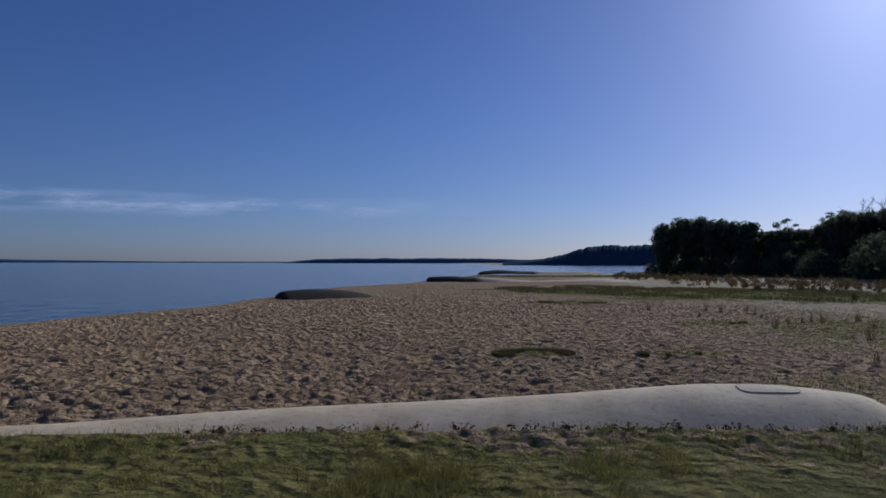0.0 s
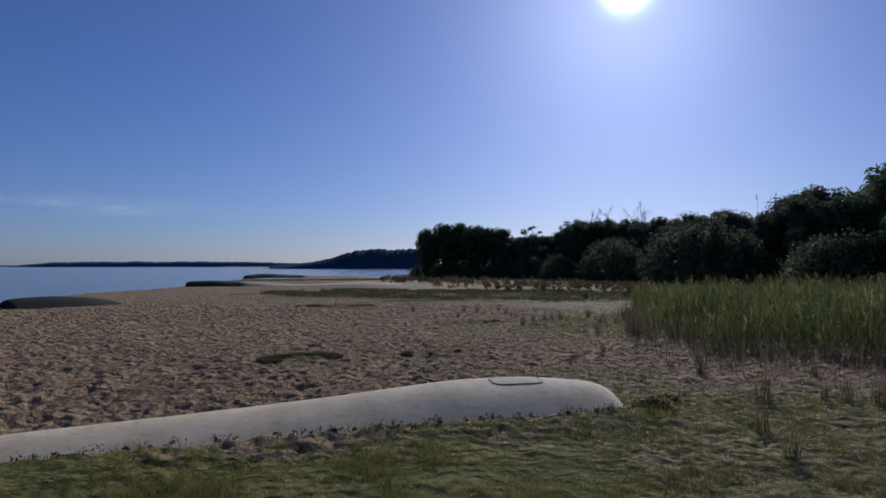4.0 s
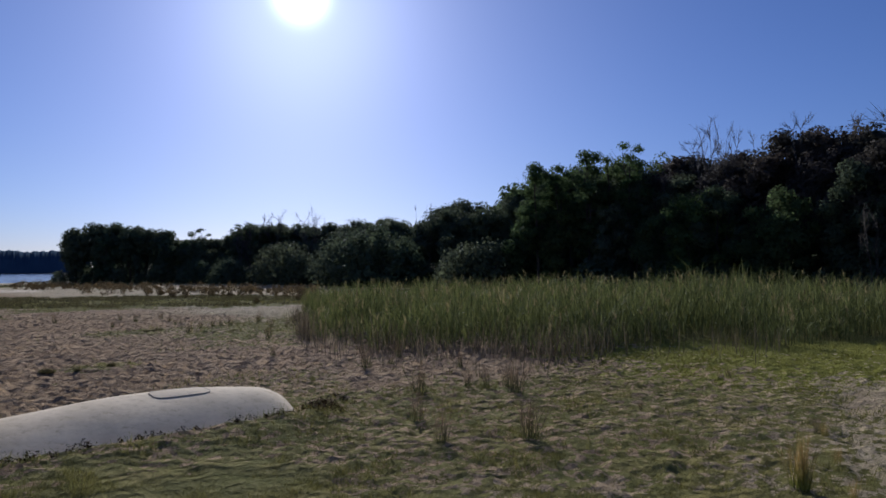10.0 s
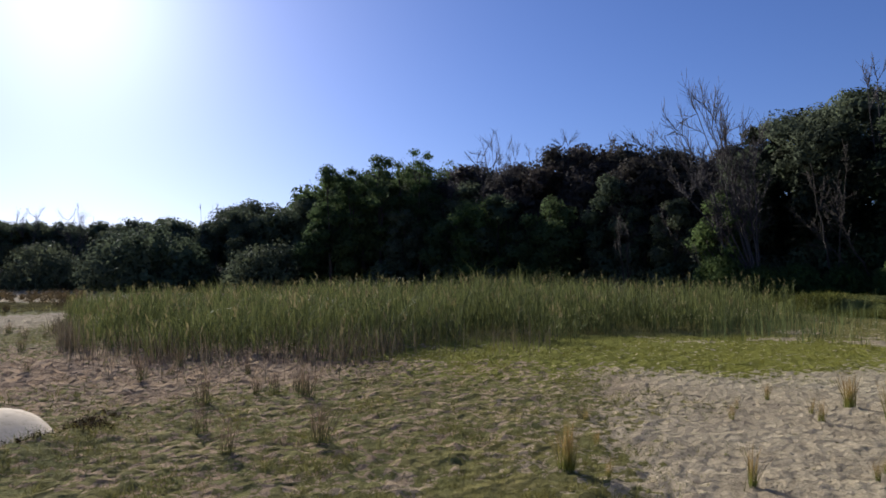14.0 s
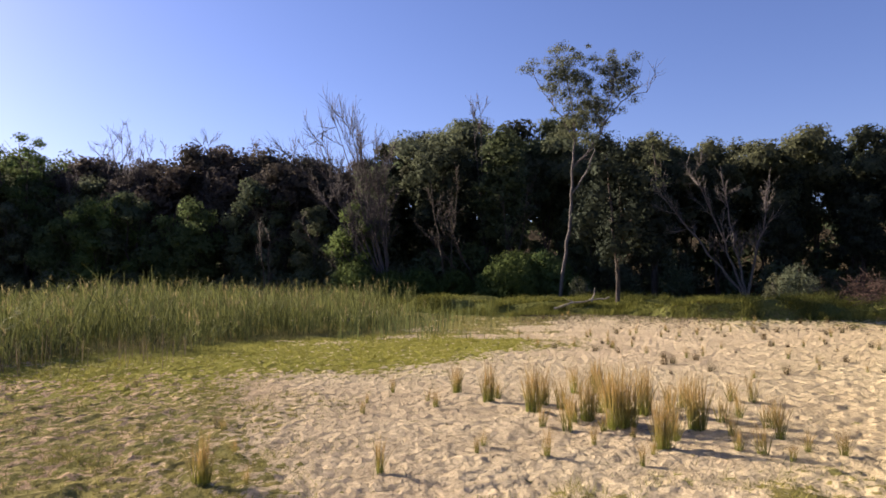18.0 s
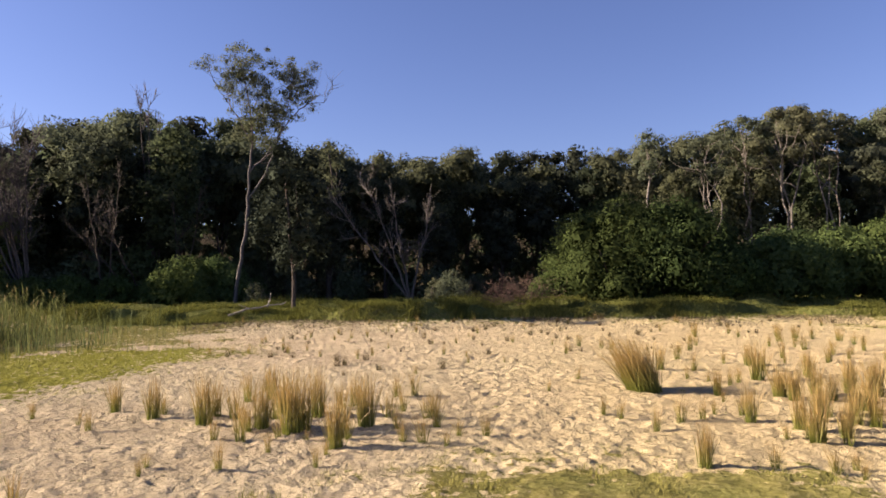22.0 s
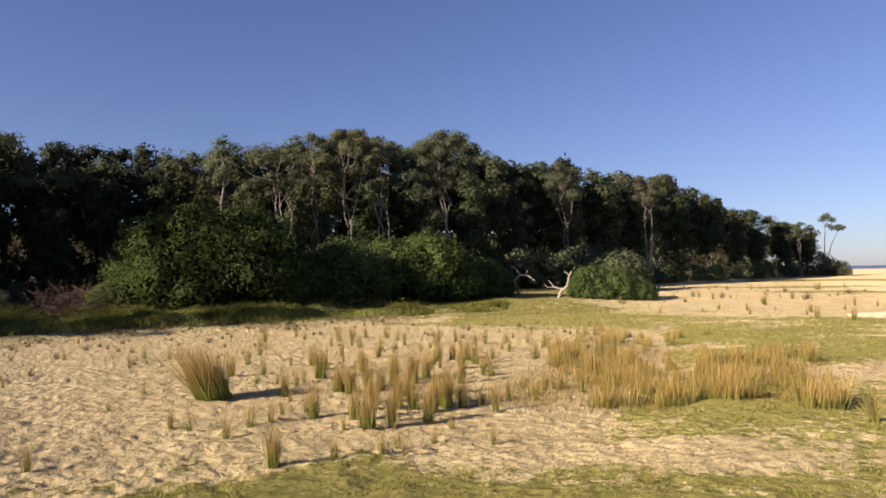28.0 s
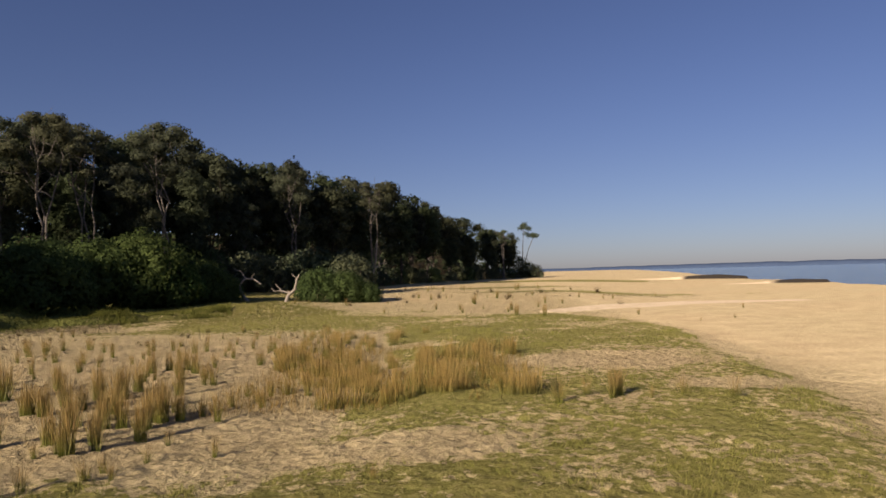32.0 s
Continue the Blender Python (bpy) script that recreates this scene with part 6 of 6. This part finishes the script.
def rushes():
    rng = np.random.default_rng(71)
    kinds, places = {}, []
    for k in range(5):
        kinds["rush", k] = lambda k=k: tuft("rush_tuft", np.random.default_rng(500 + k), 0.60, 0.085, 105, RUSH, "upright tuft of rush, green below and straw brown above", 0.17, 0.008)
        kinds["thin", k] = lambda k=k: tuft("rush_tuft", np.random.default_rng(520 + k), 0.58, 0.07, 48, RUSH, "thin spreading tuft of green and straw coloured rush", 0.24, 0.009)
        kinds["stalk", k] = lambda k=k: tuft("thin_rush_tuft", np.random.default_rng(560 + k), 0.5, 0.10, 46, RUSH_STALK, "thin open tuft of brown stalks, green at the foot", 0.24, 0.008)
        kinds["dry", k] = lambda k=k: tuft("dry_rush_tuft", np.random.default_rng(540 + k), 0.5, 0.13, 90, RUSH_DRY, "dry brown tuft of rush before the reeds", 0.6, 0.008)
    for x, y, h in RUSHES:
        k = "rush" if h > 0.36 and rng.random() < 0.75 else "thin"
        places.append(((k, int(rng.integers(5))), x, y, h / 0.52, rng.uniform(0, 6.28)))
    for _ in range(9):
        x, y = rng.uniform(6.6, 9.6), rng.uniform(-4.6, -1.6)
        places.append((("thin", int(rng.integers(5))), x, y, rng.uniform(0.3, 0.5) / 0.52, rng.uniform(0, 6.28)))
    for _ in range(16):
        x, y = rng.normal(4.9, 0.7), rng.normal(-8.5, 1.1)
        places.append((("rush", int(rng.integers(5))), x, y, rng.uniform(0.3, 0.5) / 0.52, rng.uniform(0, 6.28)))
    # small ones scattered between the stands and along the bank's foot
    for cx, cy, a, b, num, lo, hi in ((8.5, -14.0, 4.5, 3.5, 60, 0.22, 0.42), (17.0, -8.0, 4.0, 3.0, 22, 0.12, 0.25), (1.0, -36.0, 9.0, 7.0, 24, 0.2, 0.4), (3.0, -46.0, 9.0, 12.0, 26, 0.3, 0.55), (10.5, 22.0, 3.0, 5.0, 11, 0.2, 0.45)):
        for _ in range(num):
            x, y = cx + rng.uniform(-1, 1) * a, cy + rng.uniform(-1, 1) * b
            places.append((("stalk" if cy > 0 else "thin", int(rng.integers(5))), x, y, rng.uniform(lo, hi) / 0.52, rng.uniform(0, 6.28)))
    for cx, cy, a, b, num in ((15.0, -6.5, 4.0, 3.5, 22), (13.0, -13.0, 3.5, 3.0, 18), (9.0, -20.0, 4.0, 3.0, 20), (1.0, -40.0, 9.0, 9.0, 22)):
        for _ in range(num):
            x, y = cx + rng.uniform(-1, 1) * a, cy + rng.uniform(-1, 1) * b
            places.append((("dry", int(rng.integers(5))), x, y, rng.uniform(0.10, 0.24) * (1 if cy > -30 else 1.8) / 0.5, rng.uniform(0, 6.28)))
    # stubble along the foot of the bank
    for _ in range(70):
        az = rng.uniform(100, 150)
        x, y = polar(az, float(np.interp(az, BANK_AZ, BANK_R)) - 0.8 - abs(rng.normal(0, 2.2)))
        places.append((("dry" if rng.random() < 0.7 else "thin", int(rng.integers(5))), x, y, rng.uniform(0.12, 0.27) / 0.5, rng.uniform(0, 6.28)))
    for x, y, h in RUSH_BROWN:
        places.append((("stalk", int(rng.integers(5))), x, y, h / 0.46, rng.uniform(0, 6.28)))
    spread_copies(kinds, places)
    count = 700
    a, r = rng.uniform(0, 6.28, count), 0.26 * np.sqrt(rng.random(count))
    roots = np.stack([np.cos(a) * r, np.sin(a) * r, np.full(count, -0.03)], -1)
    v, f = blades(rng, roots, 0.78, 0.3, 0.009)
    # it leans with the wind
    v[:, 0] += 0.30 * np.maximum(v[:, 2], 0)
    v[:, 1] += 0.28 * np.maximum(v[:, 2], 0)
    big = tagged(new("great_tussock", mesh_from("great_tussock", v, f, RUSH)), "large leaning tussock of brown green rush on bare sand", "rush")
    big.matrix_basis = pose(7.3, -7.6, float(level(7.3, -7.6)))


rushes()


def scattered_scrub():
    """Small dark plants on the far strip of sand before the wood."""
    rng = np.random.default_rng(73)
    cs = []
    for _ in range(380):
        az = rng.uniform(14, 36)
        r = np.interp(az, [14, 18, 25, 36], [84, 76, 62, 50]) + rng.normal(0, 8)
        x, y = r * math.sin(radians(az)), r * math.cos(radians(az))
        n = rng.integers(30, 90)
        s = rng.uniform(0.15, 0.40)
        cs.append(clump(rng, (x, y, float(level(x, y)) + s * 0.7), s, n, 1.2))
    tagged(new("dune_scrub", mesh_from("dune_scrub", *leaf_quads(rng, np.concatenate(cs), 0.09), RUSH_DRY)), "small dark brown scrub plants on the far sand", "scrub", kind="stuff")


scattered_scrub()


def golden_meadow():
    rng = np.random.default_rng(81)
    kinds = {k: (lambda k=k: tuft("golden_rush_tuft", np.random.default_rng(580 + k), 0.42, 0.15, 85, RUSH_AMBER, "golden brown tuft of rush in the thick stand on the turf", 0.22, 0.008)) for k in range(5)}
    places = []
    while len(places) < 125:
        y = -8.7 - 5.6 * rng.random() ** 1.2
        x = rng.uniform(-0.6, 2.6 - 0.3 * (y + 8.7)) + rng.normal(0, 0.12)
        if float(fnoise(x, y, 1.3, 99)) > 0.42:
            places.append((int(rng.integers(5)), x, y, rng.uniform(0.45, 1.05), rng.uniform(0, 6.28)))
    while len(places) < 165:
        x, y = rng.uniform(1.4, 4.6), rng.uniform(-20.5, -14.3)
        if float(fnoise(x, y, 1.6, 99)) > 0.45:
            places.append((int(rng.integers(5)), x, y, rng.uniform(0.5, 0.95), rng.uniform(0, 6.28)))
    spread_copies(kinds, places)
    n = 7000
    x, y = rng.uniform(-0.8, 3.8, n), rng.uniform(-15.5, -8.4, n)
    keep = (fnoise(x, y, 0.8, 99) > 0.45) & (np.hypot(x, y) > 7.6)
    x, y = x[keep], y[keep]
    v, f = blades(rng, np.stack([x, y, level(x, y) - 0.02], -1), 0.2, 0.4, 0.006, 0.4)
    tagged(new("golden_grass", mesh_from("golden_grass", v, f, RUSH_GOLD)), "short golden brown grass between the rush tufts", "grass", kind="stuff")


golden_meadow()


# ---- sand-filled tubes across the beach ----
def sand_tube(axis, label, wet_to=0.0, port=None):
    """A long fabric tube filled with sand, part buried. axis: x, y, half-width, height above the sand."""
    rng = np.random.default_rng(int(abs(axis[0][0]) * 10) + 5)
    ax = np.array(axis, float)
    s = np.concatenate([[0], np.cumsum(np.hypot(*np.diff(ax[:, :2], axis=0).T))])
    n = max(40, int(s[-1] * 7))
    q = np.linspace(0, s[-1], n)
    x, y, w, h = (np.interp(q, s, ax[:, k]) for k in range(4))
    for arr in (x, y, w, h):
        pad = np.concatenate([np.full(4, arr[0]), arr, np.full(4, arr[-1])])
        arr[:] = np.convolve(pad, np.ones(9) / 9, "valid")
    endr = np.minimum(1, np.sqrt(np.clip(1 - (1 - np.minimum(q, s[-1] - q) / 0.55) ** 2, 0.02, 1)) * (np.minimum(q, s[-1] - q) < 0.55) + (np.minimum(q, s[-1] - q) >= 0.55))
    w, h = w * (0.35 + 0.65 * endr), h * endr
    d = np.stack([np.gradient(x), np.gradient(y)], -1)
    d /= np.linalg.norm(d, axis=1)[:, None]
    m = 31
    u = np.sin(np.linspace(-math.pi / 2, math.pi / 2, m))
    lump = 1 + 0.10 * (fnoise(np.repeat(q, m).reshape(n, m), np.tile(u, (n, 1)), 0.9, 17) - 0.5)
    X = x[:, None] - d[:, 1:2] * w[:, None] * u[None]
    Y = y[:, None] + d[:, 0:1] * w[:, None] * u[None]
    def slump(p):
        """Height across the tube, 0 to 1: it sags with its crest to the far side."""
        q = np.where(p < 0.3, (p - 0.3) / 1.3, (p - 0.3) / 0.7)
        return np.clip(1 - q * q, 0, 1) ** 1.35
    Z = level(x, y)[:, None] - 0.06 + (h[:, None] + 0.06) * slump(u[None]) * lump
    v = np.stack([X, Y, Z], -1).reshape(-1, 3)
    i, j = np.meshgrid(np.arange(n - 1), np.arange(m - 1), indexing="ij")
    f = np.stack([i * m + j, i * m + j + 1, (i + 1) * m + j + 1, (i + 1) * m + j], -1).reshape(-1, 4)
    root = tagged(new("sand_tube"), label, "sand tube", group="sand tubes across the beach")
    me = mesh_from("tube_body", v, f, TUBE, True)
    at = me.attributes.new("wet", "FLOAT", "POINT")
    wet = np.repeat(1 - smooth(q, wet_to - 0.6, wet_to + 0.6), m) if wet_to > 0 else np.zeros(n * m)
    at.data.foreach_set("value", wet.astype(np.float32))
    part("tube_body", me, root)
    if port is not None:
        k = int(np.argmin(np.abs(q - port)))
        c = np.array([x[k], y[k], level(x[k], y[k]) - 0.03 + h[k]])
        aa = np.linspace(0, 2 * math.pi, 40)
        px, py = (0.33 * np.sign(np.cos(aa)) * np.abs(np.cos(aa)) ** 0.5, 0.16 + 0.17 * np.sign(np.sin(aa)) * np.abs(np.sin(aa)) ** 0.5)
        hh, ww = np.interp(q[k] + px, q, h), np.interp(q[k] + px, q, w)
        rise = np.interp(q[k] + px, q, level(x, y)) - 0.06 + (hh + 0.06) * slump(py / ww) * (1 + 0.10 * (fnoise(q[k] + px, py / ww, 0.9, 17) - 0.5))
        rise = rise + 0.004
        ring = np.stack([c[0] + d[k, 0] * px - d[k, 1] * py, c[1] + d[k, 1] * px + d[k, 0] * py, rise + 0.002], -1)
        disc = np.concatenate([[[c[0] - d[k, 1] * 0.16, c[1] + d[k, 0] * 0.16, float(rise.max()) + 0.012]], ring + [0, 0, 0.002]])
        patch = part("filling_patch", mesh_from("filling_patch", disc, [[0, b, b + 1] for b in range(1, 40)], TUBE, True), root, "rounded fabric flap over the filling hole")
        part("patch_rim", mesh_from("patch_rim", *tube_mesh([(ring, np.full(40, 0.006))], 6), RIM, True), patch, "dark sewn rim of the filling patch")
    return root


sand_tube([(-13.5, 6.2, 0.4, 0.03), (-6, 6.5, 0.42, 0.035), (-4, 6.76, 0.48, 0.055), (-2, 7.2, 0.66, 0.105), (0.6, 7.5, 0.8, 0.16), (2, 7.62, 0.9, 0.215), (3.2, 7.68, 1.0, 0.30), (4.2, 7.6, 0.95, 0.27), (5.1, 7.4, 0.75, 0.16)],
          "long pale sand-filled fabric tube half buried in the beach", port=17.3)
sand_tube([(-8.0, 32.4, 0.8, 0.30), (-6.5, 33.5, 0.9, 0.46), (-4.9, 34.6, 0.85, 0.34), (-3.6, 35.5, 0.6, 0.02)], "dark wet end of a sand-filled fabric tube at the water", 20.0)
sand_tube([(-1.6, 60.5, 0.9, 0.4), (0.5, 61, 1.0, 0.5), (3, 61.5, 1.0, 0.4), (8, 61, 1.0, 0.04), (11.3, 60.5, 1.0, 0.12), (14, 60.5, 1.0, 0.2), (17.5, 60.7, 1.0, 0.05)], "sand-filled fabric tube across the beach, dark at the water", 5.0)
sand_tube([(5.2, 100, 1.2, 0.4), (8, 101, 1.2, 0.55), (12, 102, 1.2, 0.4), (24, 103, 1.2, 0.3)], "far sand-filled fabric tube across the beach, dark at the water", 9.0)
sand_tube([(-2.8, -28.8, 0.9, 0.05), (-6.0, -31.2, 1.5, 0.10), (-11, -33.5, 1.5, 0.08), (-17, -35.5, 1.4, 0.02)], "broad pale sand-filled fabric tube sunk in the beach")
sand_tube([(-34, -67.0, 1.1, 0.28), (-31, -68, 1.2, 0.40), (-28, -69.5, 1.2, 0.12), (-25, -71, 1.1, 0.02)], "sand-filled fabric tube down the beach, dark at the water", 5.0)
sand_tube([(-40, -102.0, 1.3, 0.35), (-36, -103, 1.3, 0.65), (-30, -106, 1.3, 0.35), (-24, -108, 1.2, 0.02)], "far sand-filled fabric tube down the beach, dark at the water", 9.0)


def litter():
    """Dry stems and flecks of dead rush strewn on the sand round the tufts."""
    rng = np.random.default_rng(87)
    p = np.repeat(np.array([(x, y) for x, y, _ in RUSHES if y > -22]), 14, 0)
    p = p + rng.normal(0, 0.32, p.shape)
    n = len(p)
    a, ln = rng.uniform(0, 6.28, n), rng.uniform(0.01, 0.045, n)
    d = np.stack([np.cos(a), np.sin(a), rng.uniform(-0.1, 0.3, n)], -1) * ln[:, None]
    s = np.stack([-np.sin(a), np.cos(a), np.full(n, 0.5)], -1) * rng.uniform(0.003, 0.006, n)[:, None]
    c = np.stack([p[:, 0], p[:, 1], level(p[:, 0], p[:, 1]) + 0.012], -1)
    v = np.stack([c - d - s, c - d + s, c + d], 1).reshape(-1, 3)
    m = 14000
    az = rng.uniform(99, 152, m)
    r = np.interp(az, BANK_AZ, BANK_R) - 0.2 - np.abs(rng.normal(0, 1.5, m))
    q = np.stack([r * np.sin(np.radians(az)), r * np.cos(np.radians(az))], -1)
    q = q[fnoise(q[:, 0], q[:, 1], 1.6, 87) > 0.46]
    tagged(new("bank_litter", mesh_from("bank_litter", *leaf_quads(rng, np.column_stack([q, level(q[:, 0], q[:, 1]) + 0.03, np.zeros((len(q), 2)), np.ones(len(q))]), 0.042), REED_DEAD)), "dead brown leaves and twigs washed along the foot of the bank", "litter", kind="stuff")
    tagged(new("litter", mesh_from("litter", v, np.arange(3 * n).reshape(-1, 3), RUSH_DRY)), "dry brown stems and flecks strewn on the sand", "litter", kind="stuff")


litter()


def wrack():
    """Dry brown roots and weed caught along the foot of the near tube."""
    rng = np.random.default_rng(85)
    cs = []
    for k in range(120):
        x = rng.uniform(-2.5, 5.2) if k < 64 else rng.normal(5.15, 0.22)
        y = np.interp(x, [-2, 0.6, 2, 3.2, 4.2, 5.1, 5.4], [6.6, 6.75, 6.75, 6.72, 6.7, 6.9, 7.2]) + rng.normal(0, 0.06 if k < 64 else 0.16)
        cs.append(clump(rng, (x, y, float(level(x, y)) + 0.01), rng.uniform(0.03, 0.10), 22, 0.8))
    tagged(new("wrack", mesh_from("wrack", *leaf_quads(rng, np.concatenate(cs), 0.022), LEAF_BROWN)), "dry brown weed and roots along the tube's foot", "weed", kind="stuff")


wrack()
